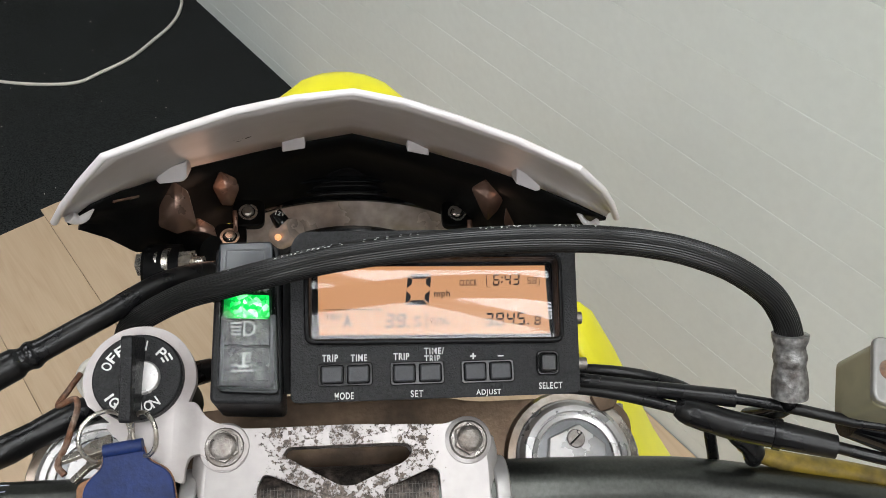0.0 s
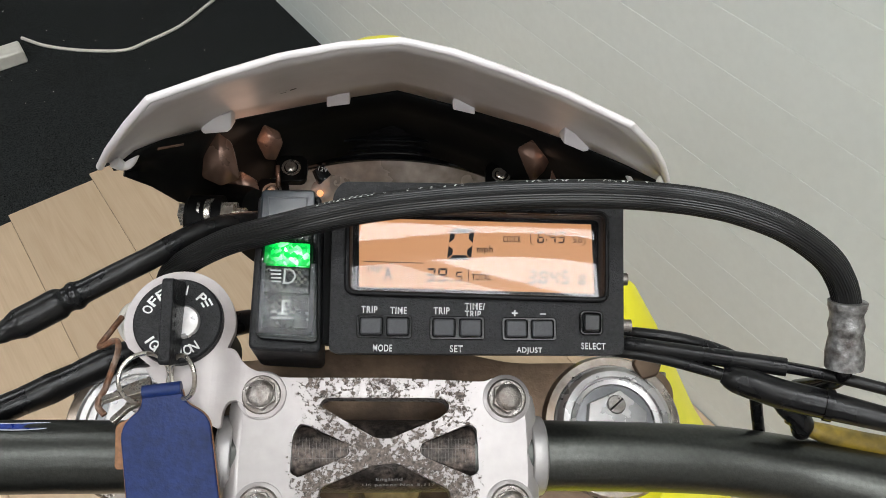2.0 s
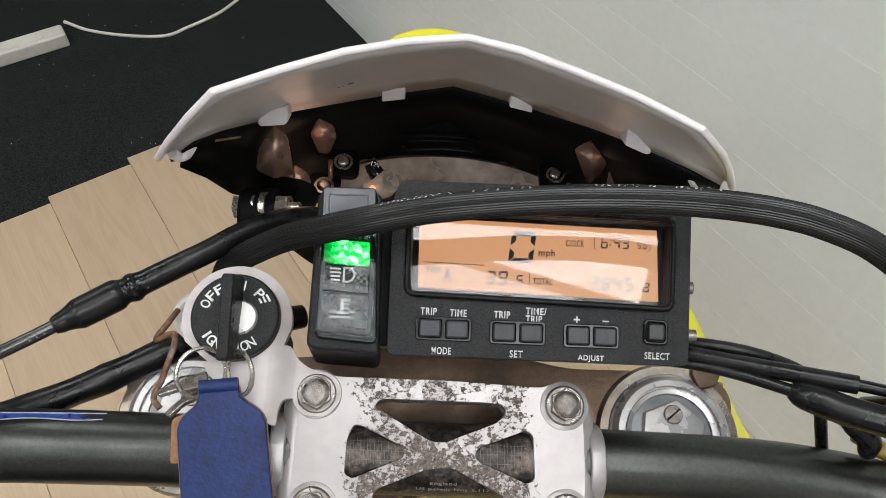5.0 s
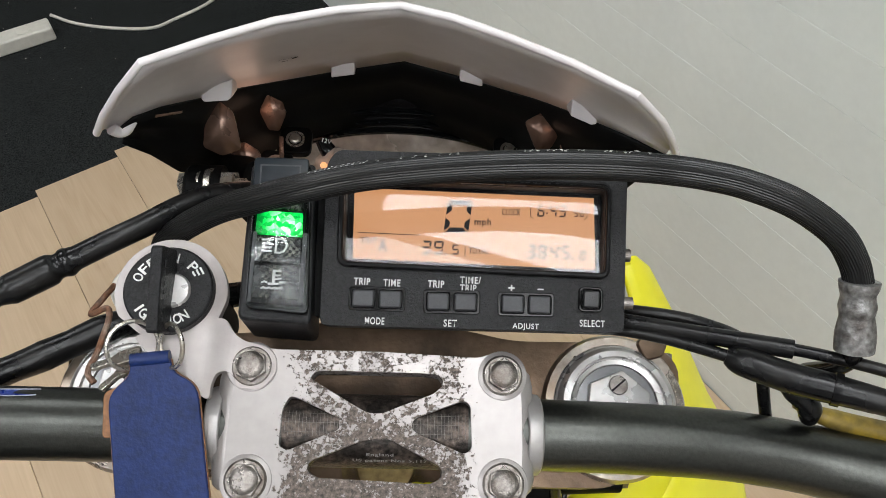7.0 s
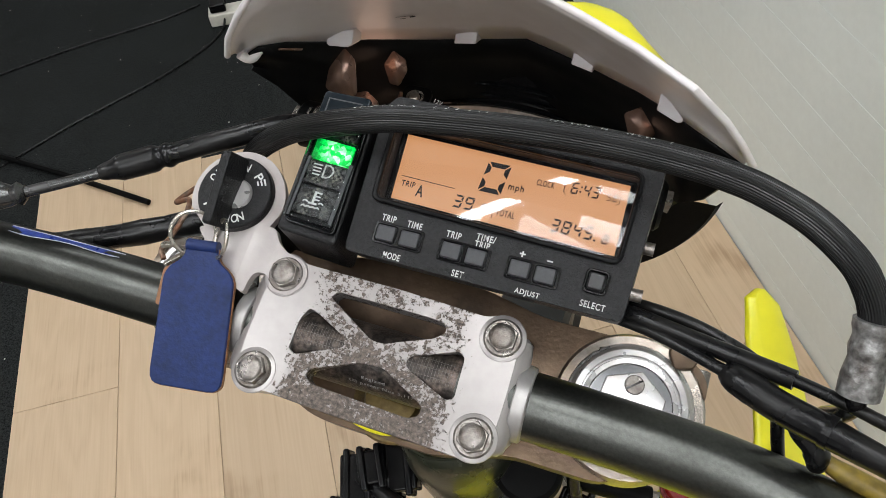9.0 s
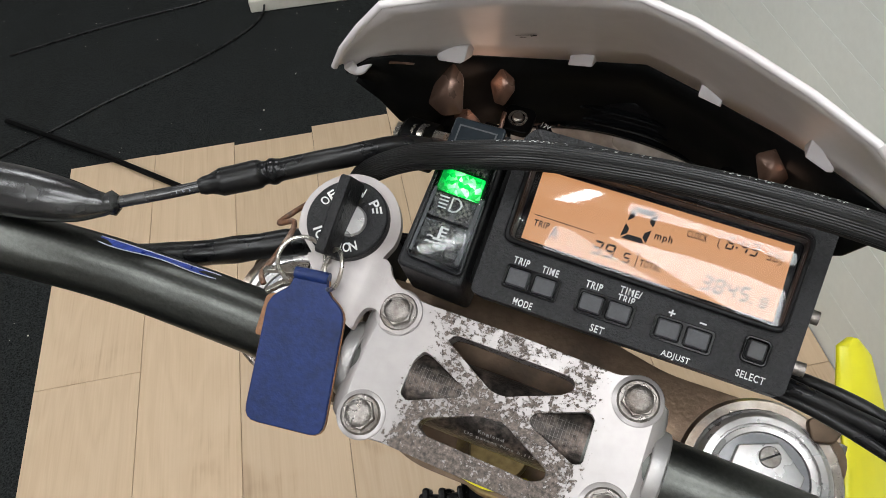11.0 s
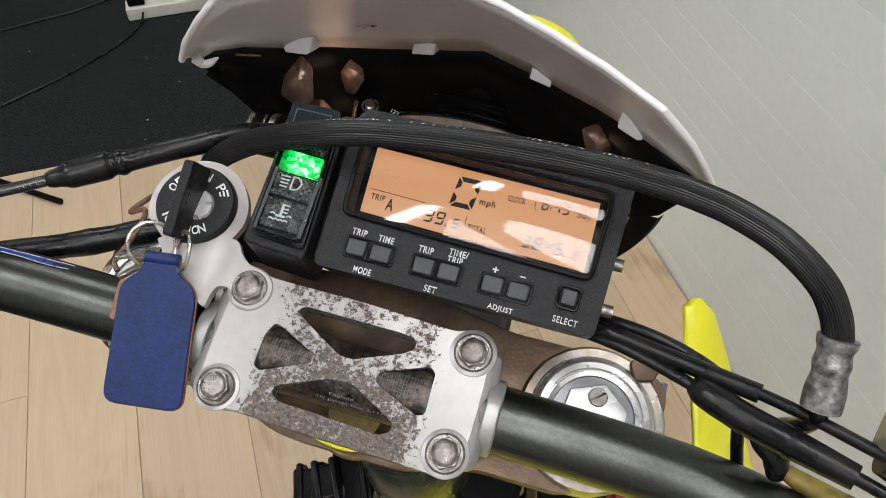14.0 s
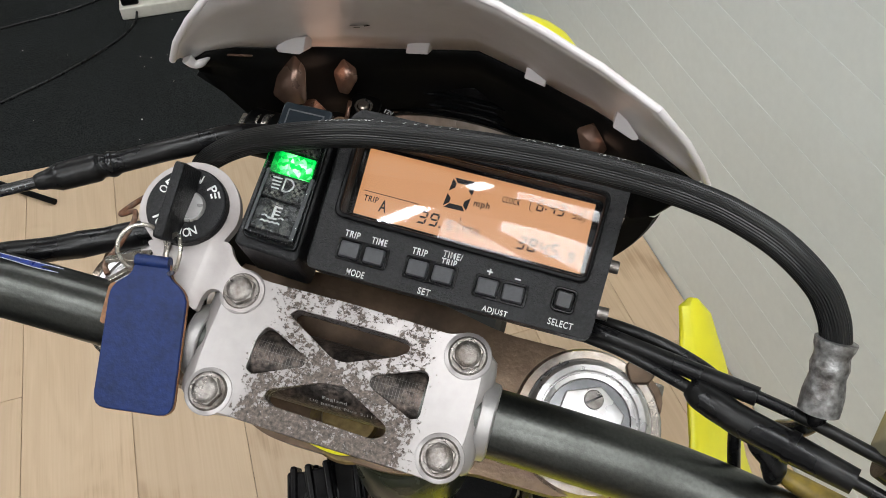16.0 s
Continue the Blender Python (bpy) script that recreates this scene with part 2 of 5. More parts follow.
def green_lamp_material():
    """A lit green lamp behind a faceted lens: a pale hot spot that breaks up into green facets."""
    m = bpy.data.materials.new("green_indicator_lamp")
    m.use_nodes = True
    nt = m.node_tree
    b = nt.nodes["Principled BSDF"]
    socket(b, "Base Color", (0.01, 0.12, 0.03, 1)), socket(b, "Roughness", 0.25)
    tc = nt.nodes.new("ShaderNodeTexCoord")
    off = nt.nodes.new("ShaderNodeVectorMath")
    off.operation = "DISTANCE"
    off.inputs[1].default_value = (-0.0372, 0.0742, 0.0192)
    nt.links.new(tc.outputs["Object"], off.inputs[0])
    cells = nt.nodes.new("ShaderNodeTexVoronoi")
    socket(cells, "Scale", 620)
    nt.links.new(tc.outputs["Object"], cells.inputs["Vector"])
    facet = nt.nodes.new("ShaderNodeSeparateColor")
    nt.links.new(cells.outputs["Color"], facet.inputs[0])
    fall = nt.nodes.new("ShaderNodeMapRange")
    socket(fall, "From Min", 0.0005), socket(fall, "From Max", 0.0105), socket(fall, "To Min", 1.0), socket(fall, "To Max", 0.12)
    nt.links.new(off.outputs["Value"], fall.inputs["Value"])
    wild = nt.nodes.new("ShaderNodeMapRange")
    socket(wild, "To Min", 0.35), socket(wild, "To Max", 1.6)
    nt.links.new(facet.outputs[0], wild.inputs["Value"])
    power = nt.nodes.new("ShaderNodeMath")
    power.operation = "MULTIPLY"
    nt.links.new(fall.outputs["Result"], power.inputs[0])
    nt.links.new(wild.outputs["Result"], power.inputs[1])
    tint = nt.nodes.new("ShaderNodeValToRGB")
    tint.color_ramp.elements[0].position, tint.color_ramp.elements[0].color = 0.45, (0.0, 0.9, 0.10, 1)
    tint.color_ramp.elements[1].position, tint.color_ramp.elements[1].color = 1.0, (0.28, 1.0, 0.36, 1)
    nt.links.new(power.outputs[0], tint.inputs[0])
    gain = nt.nodes.new("ShaderNodeMath")
    gain.operation = "MULTIPLY"
    gain.inputs[1].default_value = 3.4
    nt.links.new(power.outputs[0], gain.inputs[0])
    nt.links.new(tint.outputs[0], b.inputs["Emission Color"])
    nt.links.new(gain.outputs[0], b.inputs["Emission Strength"])
    return m


BLACK_PLASTIC = material("black_textured_plastic", (0.008, 0.008, 0.009), 0.42, 0, 0.5, 700, 0.7, 1300, second=(0.018, 0.017, 0.017), second_scale=45, second_amount=0.5, spec=0.24)
GLOSS_BLACK = material("gloss_black_plastic", (0.004, 0.004, 0.0045), 0.16, 0, 0.2, 300, second=(0.009, 0.008, 0.008), second_scale=60, spec=0.3)
MATT_BLACK = material("matt_black_housing", (0.0025, 0.0025, 0.0025), 0.55, 0, 0.3, 200, 0.2, 500, spec=0.08)
BUTTON_BLACK = material("black_button", (0.014, 0.014, 0.015), 0.4, 0, 0.2, 900, 0.3, 2500)
BUTTON_GREY = material("dark_grey_rubber_button", (0.038, 0.039, 0.043), 0.55, 0, 0.15, 900, 0.3, 2500)
WHITE_PRINT = material("white_print", (0.72, 0.72, 0.70), 0.6, 0, 0.15, 1500, second=(0.45, 0.44, 0.42), second_scale=300, second_amount=0.6)
PALE_PRINT = material("pale_grey_print", (0.55, 0.55, 0.54), 0.6, 0, 0.15, 1500, second=(0.32, 0.31, 0.30), second_scale=300, second_amount=0.6)
BEZEL_BLACK = material("satin_black_bezel", (0.004, 0.004, 0.0045), 0.3, 0, 0.2, 300, second=(0.009, 0.008, 0.008), second_scale=60, spec=0.12)
RUBBER = material("black_rubber_hose", (0.0045, 0.0045, 0.0047), 0.34, 0, 0.15, 300, 0.05, 900, second=(0.008, 0.0076, 0.0072), second_scale=25, second_amount=0.5, rough_spread=0.05, spec=0.4)
SLEEVE = material("black_cable_sleeve", (0.004, 0.004, 0.0045), 0.3, 0, 0.3, 300, 0.3, 250, second=(0.010, 0.009, 0.008), second_scale=60, second_amount=0.7, spec=0.3)
WHITE_COWL = material("white_plastic_cowl", (0.72, 0.68, 0.68), 0.36, 0, 0.02, 90, 0.05, 400, second=(0.53, 0.475, 0.465), second_scale=14, second_amount=0.5)
YELLOW = material("yellow_plastic", (0.78, 0.72, 0.016), 0.36, 0, 0.03, 80, 0.05, 500, second=(0.70, 0.62, 0.014), second_scale=10, second_amount=0.5)
DIRTY_YELLOW = material("dirty_yellow_plastic", (0.28, 0.19, 0.02), 0.45, 0, 0.3, 200, 0.2, 400, second=(0.07, 0.05, 0.02), second_scale=60, second_amount=0.9)
SILVER = material("silver_paint", (0.33, 0.32, 0.32), 0.36, 0.55, 0.06, 300, 0.12, 900, second=(0.40, 0.37, 0.34), second_scale=60, second_amount=0.5)
PLATE_SILVER = material("satin_silver_plate", (0.40, 0.365, 0.355), 0.5, 0.25, 0.03, 300, 0.06, 900, second=(0.30, 0.26, 0.24), second_scale=35, second_amount=0.5)
ALUMINIUM = material("worn_aluminium", (0.40, 0.355, 0.31), 0.32, 0.85, 0.14, 260, 0.25, 600, second=(0.21, 0.135, 0.085), second_scale=35, second_amount=0.8)
MACHINED = material("machined_aluminium", (0.44, 0.43, 0.425), 0.3, 0.7, 0.05, 500, 0.05, 900, second=(0.52, 0.49, 0.46), second_scale=80)
GREY_METAL = material("grey_anodised_metal", (0.20, 0.20, 0.205), 0.33, 0.9, 0.08, 500, 0.05, 900)
STEEL = material("zinc_bolt_steel", (0.24, 0.22, 0.205), 0.34, 0.9, 0.2, 700, 0.35, 1500, second=(0.10, 0.08, 0.065), second_scale=180, second_amount=0.8)
FERRULE = material("dull_crimped_metal", (0.31, 0.305, 0.30), 0.5, 0.7, 0.45, 420, 0.6, 700, second=(0.085, 0.07, 0.062), second_scale=170, second_amount=0.9)
RUST = material("rusty_wire", (0.14, 0.06, 0.03), 0.75, 0.2, 0.4, 500, 0.6, 900, second=(0.28, 0.24, 0.2), second_scale=150, second_amount=0.6)
BRASS = material("yellow_zinc_screw", (0.22, 0.16, 0.07), 0.4, 0.9, 0.15, 500, second=(0.1, 0.07, 0.03), second_scale=200)
NICKEL = material("worn_nickel", (0.50, 0.47, 0.42), 0.28, 0.9, 0.15, 600, 0.2, 1200, second=(0.26, 0.20, 0.15), second_scale=200, second_amount=0.6)
BAR_PAINT = material("dark_olive_grey_anodised_bar", (0.074, 0.076, 0.070), 0.33, 0.95, 0.14, 600, 0.12, 1400, second=(0.050, 0.052, 0.047), second_scale=28, second_amount=0.6, rough_spread=0.05)
CLAMP = worn_clamp_material()
# scratched metal, its base darkened to hold the deep shade under the clamp
KNURL = material("shaded_scratched_bar_middle", (0.030, 0.025, 0.022), 0.4, 0.7, 0.7, 500, 0.5, 900, second=(0.13, 0.10, 0.085), second_scale=160, second_amount=0.8)
GREY_PRINT = material("greyed_print", (0.26, 0.25, 0.24), 0.6, 0, 0.4, 1200)
FAINT_PRINT = material("faint_print", (0.13, 0.12, 0.11), 0.6, 0.3, 0.5, 800, second=(0.06, 0.05, 0.045), second_scale=300, second_amount=0.9)
# dark brown puts reflected wood and shade from the instrument into the colour
TRIPLE = material("wood_reflecting_cast_metal", (0.17, 0.112, 0.072), 0.4, 0.6, 0.16, 200, 0.3, 500, second=(0.06, 0.04, 0.027), second_scale=30, second_amount=0.8)
LEVER_RUBBER = material("shiny_rubber_boot", (0.012, 0.012, 0.013), 0.22, 0, 0.3, 300, 0.2, 400, second=(0.03, 0.028, 0.026), second_scale=40, spec=0.8)
BLUE_LEATHER = material("blue_leatherette", (0.007, 0.021, 0.100), 0.42, 0, 0.2, 350, 0.3, 600, second=(0.004, 0.012, 0.055), second_scale=40, second_amount=0.7, spec=0.3)
TAN_EDGE = material("tan_leather_edge", (0.24, 0.11, 0.045), 0.6, 0, 0.25, 500)
FAINT_WHITE = material("faded_white_outline", (0.34, 0.36, 0.42), 0.5, 0, 0.3, 500)
BLUE_STICKER = material("blue_sticker", (0.015, 0.035, 0.22), 0.35, 0, 0.3, 500, second=(0.05, 0.09, 0.35), second_scale=200, second_amount=0.6)
RED = material("red_plastic", (0.20, 0.004, 0.007), 0.35, 0, 0.1, 200, spec=0.3)
PAPER = material("white_sticker", (0.75, 0.75, 0.73), 0.6, 0, 0.05, 200)
BOWL = material("smoky_lamp_bowl", (0.60, 0.51, 0.45), 0.24, 0.35, 0.25, 120, 0.35, 140, second=(0.26, 0.18, 0.13), second_scale=25, second_amount=0.7)
# copper tone and its dark patches put the lamp's warm glow into the colour
WARM_LEAK = material("warm_lit_bracket", (0.20, 0.12, 0.088), 0.3, 0.5, 0.1, 200, second=(0.05, 0.028, 0.018), second_scale=38, second_amount=1.0)
DARK_INK = material("lcd_segment", (0.028, 0.03, 0.034), 0.5, 0, 0.05, 100, spec=0.06)
GREY_CELL = prism_cell_material()
LENS_RIM = material("smoked_lens_rim", (0.004, 0.0045, 0.005), 0.10, 0, 0.1, 300, spec=0.25)
LENS_END = material("glossy_smoked_end", (0.012, 0.016, 0.020), 0.1, 0, 0.12, 300, spec=0.28)
CLEAR = clear("clear_window", (1, 1, 1), 1.57)

SMOKED = clear("smoked_clear_lens", (0.9, 0.91, 0.91), 1.22, 0.03)
LCD_LIT = glowing("amber_lcd_backlight", (1.0, 0.44, 0.16), 0.56, (0.13, 0.12, 0.11), spec=0.03)
GREEN_LIT = green_lamp_material()
PALE_PLASTIC = material("pale_plastic", (0.66, 0.63, 0.56), 0.4, 0, 0.05, 80)
CARPET = material("black_carpet", (0.020, 0.0215, 0.0215), 0.95, 0, 0.8, 280, 0.8, 300, second=(0.019, 0.020, 0.0195), second_scale=6, second_amount=0.8, spec=0.05)
WALL_PAINT = material("sage_grey_painted_boards", (0.76, 0.80, 0.765), 0.5, 0, 0.02, 60, 0.15, 180, second=(0.715, 0.75, 0.715), second_scale=2.5, second_amount=0.7)
PLASTER = material("plain_wall_paint", (0.66, 0.64, 0.62), 0.8, 0, 0.03, 20)
CEILING_PAINT = material("grey_ceiling_paint", (0.45, 0.44, 0.44), 0.9, 0, 0.03, 20)
WOOD = wood_material()
PANEL_LIT = glowing("lit_diffuser", (0.955, 0.98, 1.0), 10.6, (0.8, 0.8, 0.8))
VEIL_FILL = glowing("veil_fill_diffuser", (0.955, 0.98, 1.0), 7.5, (0.8, 0.8, 0.8))

TUBE_LIT = glowing("lit_tube", (0.965, 0.98, 1.0), 36.0, (0.8, 0.8, 0.8))
BULB_LIT = glowing("warm_bulb", (1.0, 0.42, 0.16), 1.2)
WHITE_METAL = material("white_enamel", (0.7, 0.7, 0.69), 0.4, 0, 0.03, 60)
TYRE = material("tyre_rubber", (0.02, 0.02, 0.02), 0.8, 0, 0.2, 100)
# olive tint stands for greenish-yellow reflections on dark grey frame paint
OLIVE_REFLECTION = material("olive_reflecting_frame_paint", (0.030, 0.033, 0.020), 0.28, 0.2, 0.2, 200, 0.1, 500, second=(0.015, 0.016, 0.011), second_scale=40, second_amount=0.6)
COWL_INSIDE = material("dull_black_moulding", (0.003, 0.003, 0.003), 0.5, 0, 0.3, 150, 0.15, 300, spec=0.12)
LID = material("satin_metal_lid", (0.27, 0.262, 0.255), 0.4, 0.5, 0.06, 300, 0.12, 900, second=(0.21, 0.195, 0.18), second_scale=50, second_amount=0.6)
RESERVOIR = material("cream_reservoir_body", (0.27, 0.25, 0.17), 0.25, 0.1, 0.1, 120, second=(0.12, 0.105, 0.06), second_scale=30)


# ---- shaping ----
def rotate(axis, degrees):
    return Matrix.Rotation(radians(degrees), 4, axis)


def move(x, y, z):
    return Matrix.Translation((x, y, z))


def part(name, bm, mat, parent=None, label="", bevel=0.0, segments=2, unit=MM, smooth=True, sharp=35):
    """Links a bmesh as one mesh object, under a thing (in the motorcycle's frame) or under one of its parts."""
    bm.transform(Matrix.Scale(unit, 4))
    bmesh.ops.recalc_face_normals(bm, faces=bm.faces)
    me = bpy.data.meshes.new(name)
    bm.to_mesh(me)
    bm.free()
    me.materials.append(mat)
    if smooth:
        me.polygons.foreach_set("use_smooth", [True] * len(me.polygons))
        me.set_sharp_from_angle(angle=radians(sharp))
    ob = new(name, me)
    if parent is not None:
        ob.parent = parent
        if parent.type == "EMPTY":
            ob.matrix_basis = parent.matrix_basis.inverted() @ BIKE if unit == MM else Matrix()
    if bevel:
        mod = ob.modifiers.new("bevel", "BEVEL")
        mod.width, mod.segments, mod.limit_method, mod.angle_limit = bevel * unit, segments, "ANGLE", radians(38)
        mod.harden_normals = True
    if label:
        tagged(ob, label)
    return ob


def box(bm, lo, hi, m=Matrix()):
    c = [(a + b) / 2 for a, b in zip(lo, hi)]
    s = [b - a for a, b in zip(lo, hi)]
    bmesh.ops.create_cube(bm, size=1, matrix=m @ Matrix.Translation(c) @ Matrix.Diagonal((*s, 1)))
    return bm


def prism(outer, z0, z1, holes=(), m=Matrix(), bm=None):
    """A plate of the given outline, with openings right through it."""
    bm = bm or bmesh.new()
    loops = []
    for pts in (outer, *holes):
        loops.append([bm.verts.new((x, y, z1)) for x, y in pts])
    edges = []
    for vs in loops:
        edges += [bm.edges.new((vs[i], vs[(i + 1) % len(vs)])) for i in range(len(vs))]
    if holes:
        got = bmesh.ops.triangle_fill(bm, use_beauty=True, use_dissolve=False, edges=edges)
        faces = [f for f in got["geom"] if isinstance(f, bmesh.types.BMFace)]
    else:
        faces = [bm.faces.new(loops[0])]
    low = {v: bm.verts.new((v.co.x, v.co.y, z0)) for vs in loops for v in vs}
    for f in faces:
        bm.faces.new([low[v] for v in reversed(f.verts)])
    for vs in loops:
        for i, v in enumerate(vs):
            w = vs[(i + 1) % len(vs)]
            bm.faces.new((v, w, low[w], low[v]))
    bmesh.ops.transform(bm, matrix=m, verts=[v for vs in loops for v in vs] + list(low.values()))
    return bm


def rounded(pts, radius, steps=4):
    """An outline with its corners rounded off."""
    out = []
    n = len(pts)
    for i in range(n):
        p, a, b = Vector(pts[i]), Vector(pts[i - 1]), Vector(pts[(i + 1) % n])
        r = radius[i] if isinstance(radius, (list, tuple)) else radius
        u, v = (a - p), (b - p)
        r1 = min(r, u.length * 0.48, v.length * 0.48)
        if r1 < 0.05:
            out.append(tuple(p))
            continue
        q0, q1 = p + u.normalized() * r1, p + v.normalized() * r1
        for k in range(steps + 1):
            t = k / steps
            out.append(tuple(q0 * (1 - t) ** 2 + p * 2 * t * (1 - t) + q1 * t * t))
    return out


def spline(pts, per=8):
    """A smooth line through the points."""
    P = [Vector(p) for p in pts]
    P = [P[0] * 2 - P[1]] + P + [P[-1] * 2 - P[-2]]
    out = []
    for i in range(1, len(P) - 2):
        for k in range(per):
            t = k / per
            a, b, c, d = P[i - 1], P[i], P[i + 1], P[i + 2]
            out.append(0.5 * ((2 * b) + (c - a) * t + (2 * a - 5 * b + 4 * c - d) * t * t + (3 * b - a - 3 * c + d) * t ** 3))
    out.append(P[-2])
    return out


def frames_along(line):
    out = []
    up = Vector((0.05, 0.1, 1))
    for i, p in enumerate(line):
        d = (line[min(i + 1, len(line) - 1)] - line[max(i - 1, 0)]).normalized()
        side = d.cross(up).normalized()
        up = side.cross(d).normalized()
        out.append((p, side, up, d))
    return out


def tube(pts, radius, n=16, per=8, bm=None, ribs=0, rib_depth=0.0, smooth_line=True, cap=True):
    """A round bar along a line; radius may change along it."""
    bm = bm or bmesh.new()
    line = spline(pts, per) if smooth_line and len(pts) > 2 else [Vector(p) for p in pts]
    rings = []
    m = len(line)
    for i, (p, side, up, d) in enumerate(frames_along(line)):
        if isinstance(radius, (list, tuple)):
            f = i / (m - 1) * (len(radius) - 1)
            k = min(int(f), len(radius) - 2)
            r = radius[k] + (radius[k + 1] - radius[k]) * (f - k)
        else:
            r = radius
        ring = []
        for j in range(n):
            a = 2 * math.pi * j / n
            rr = r * (1 + rib_depth * math.cos(a * ribs)) if ribs else r
            ring.append(bm.verts.new(p + (side * math.cos(a) + up * math.sin(a)) * rr))
        rings.append(ring)
    for a, b in zip(rings, rings[1:]):
        for j in range(n):
            bm.faces.new((a[j], a[(j + 1) % n], b[(j + 1) % n], b[j]))
    if cap:
        bm.faces.new(list(reversed(rings[0])))
        bm.faces.new(rings[-1])
    return bm


def lathe(profile, m=Matrix(), n=40, bm=None, a0=0.0, a1=360.0):
    """Turns a profile of (radius, height) about z."""
    bm = bm or bmesh.new()
    full = a1 - a0 >= 359.9
    cols = n if full else n + 1
    rings = []
    for r, z in profile:
        if r < 1e-6:
            rings.append([bm.verts.new(m @ Vector((0, 0, z)))])
        else:
            rings.append([bm.verts.new(m @ Vector((r * math.cos(radians(a0 + (a1 - a0) * j / n)), r * math.sin(radians(a0 + (a1 - a0) * j / n)), z))) for j in range(cols)])
    for a, b in zip(rings, rings[1:]):
        for j in range(n):
            k = (j + 1) % cols
            if len(a) == 1 and len(b) == 1:
                continue
            if len(a) == 1:
                bm.faces.new((a[0], b[k], b[j]))
            elif len(b) == 1:
                bm.faces.new((a[j], a[k], b[0]))
            else:
                bm.faces.new((a[j], a[k], b[k], b[j]))
    return bm


def ring_wire(center, radius, wire, m=Matrix(), n=40, k=8):
    return lathe([(radius + wire * math.cos(2 * math.pi * i / k), wire * math.sin(2 * math.pi * i / k)) for i in range(k + 1)], move(*center) @ m, n)


def loft(rows, bm=None, closed=False):
    """A skin over rows of points of equal count."""
    bm = bm or bmesh.new()
    grid = [[bm.verts.new(p) for p in row] for row in rows]
    for a, b in zip(grid, grid[1:]):
        for j in range(len(a) - (0 if closed else 1)):
            k = (j + 1) % len(a)
            bm.faces.new((a[j], a[k], b[k], b[j]))
    return bm


def thicken(ob, mm, offset=0.0):
    mod = ob.modifiers.new("thickness", "SOLIDIFY")
    mod.thickness, mod.offset = mm * MM, offset
    return ob


def hexagon(r):
    return [(r * math.cos(radians(60 * i + 30)), r * math.sin(radians(60 * i + 30))) for i in range(6)]


def word(name, text, x, y, w, h, frame_m, mat, parent, lift=0.15, turn=0.0, lean=0.0):
    """Flat lettering in the built-in font, w by h millimetres, centred at x, y of a plane."""
    cu = bpy.data.curves.new("lettering", "FONT")
    cu.body = text
    cu.offset = 0.020
    cu.space_character = 1.14
    tmp = bpy.data.objects.new("lettering", cu)
    scene.collection.objects.link(tmp)
    bpy.context.view_layer.update()
    me = bpy.data.meshes.new_from_object(tmp.evaluated_get(bpy.context.evaluated_depsgraph_get()))
    bpy.data.objects.remove(tmp)
    bpy.data.curves.remove(cu)
    bm = bmesh.new()
    bm.from_mesh(me)
    bpy.data.meshes.remove(me)
    xs = [v.co.x for v in bm.verts]
    ys = [v.co.y for v in bm.verts]
    cx, cy, sx, sy = (min(xs) + max(xs)) / 2, (min(ys) + max(ys)) / 2, max(xs) - min(xs), max(ys) - min(ys)
    for v in bm.verts:
        a, b = (v.co.x - cx) / max(sx, 1e-6) * w, (v.co.y - cy) / max(sy, 1e-6) * h
        v.co = frame_m @ move(x, y, lift) @ rotate("Z", turn) @ Vector((a + b * lean, b, 0))
    bmesh.ops.recalc_face_normals(bm, faces=bm.faces)
    return part(name, bm, mat, parent, smooth=False)


def quad(bm, pts):
    bm.faces.new([bm.verts.new(p) for p in pts])


def sheet(name, pts, mat, parent, label):
    """A clear film set in its frame, facing up."""
    bm = bmesh.new()
    quad(bm, pts)
    ob = part(name, bm, mat, parent, label, smooth=False)
    if (Vector(pts[1]) - Vector(pts[0])).cross(Vector(pts[2]) - Vector(pts[0])).dot(ob.data.polygons[0].normal) < 0:
        ob.data.flip_normals()
    return ob


SEGMENTS = {"0": "abcdef", "1": "bc", "2": "abged", "3": "abgcd", "4": "fgbc", "5": "afgcd", "6": "afgedc", "7": "abc", "8": "abcdefg", "9": "abcdfg"}


def digits(name, text, x, y, w, h, gap, t, frame_m, parent, lift, lean=0.12):
    """Seven-segment figures on the display, from x rightwards, centred on y."""
    bm = bmesh.new()
    for ch in text:
        if ch in ".:":
            for yy in ([-h / 2 + t / 2] if ch == "." else [-h / 5, h / 5]):
                pts = [(-t / 2, -t / 2), (t / 2, -t / 2), (t / 2, t / 2), (-t / 2, t / 2)]
                quad(bm, [frame_m @ Vector((x + px + t * 0.3 + (yy + py) * lean, y + yy + py, lift)) for px, py in pts])
            x += t * 1.9
            continue
        for s in SEGMENTS[ch]:
            c = t * 0.45
            a = t * 0.12
            ends = {"a": ((a, h / 2), (w - a, h / 2), 0, -1), "d": ((a, -h / 2), (w - a, -h / 2), 0, 1), "g": ((a, t / 2), (w - a, t / 2), 0, -1),
                    "f": ((0, h / 2 - a), (0, a), 1, 0), "e": ((0, -a), (0, -h / 2 + a), 1, 0),
                    "b": ((w, h / 2 - a), (w, a), -1, 0), "c": ((w, -a), (w, -h / 2 + a), -1, 0)}[s]
            (x0, y0), (x1, y1), nx, ny = ends
            dx, dy = (1, 0) if ny else (0, -1)
            pts = [(x0 + dx * c * 0.3, y0 + dy * c * 0.3), (x1 - dx * c * 0.3, y1 - dy * c * 0.3),
                   (x1 - dx * t + nx * t, y1 - dy * t + ny * t), (x0 + dx * t + nx * t, y0 + dy * t + ny * t)]
            quad(bm, [frame_m @ Vector((x + px + py * lean, y + py, lift)) for px, py in pts])
        x += w + gap
    return part(name, bm, DARK_INK, parent, smooth=False)


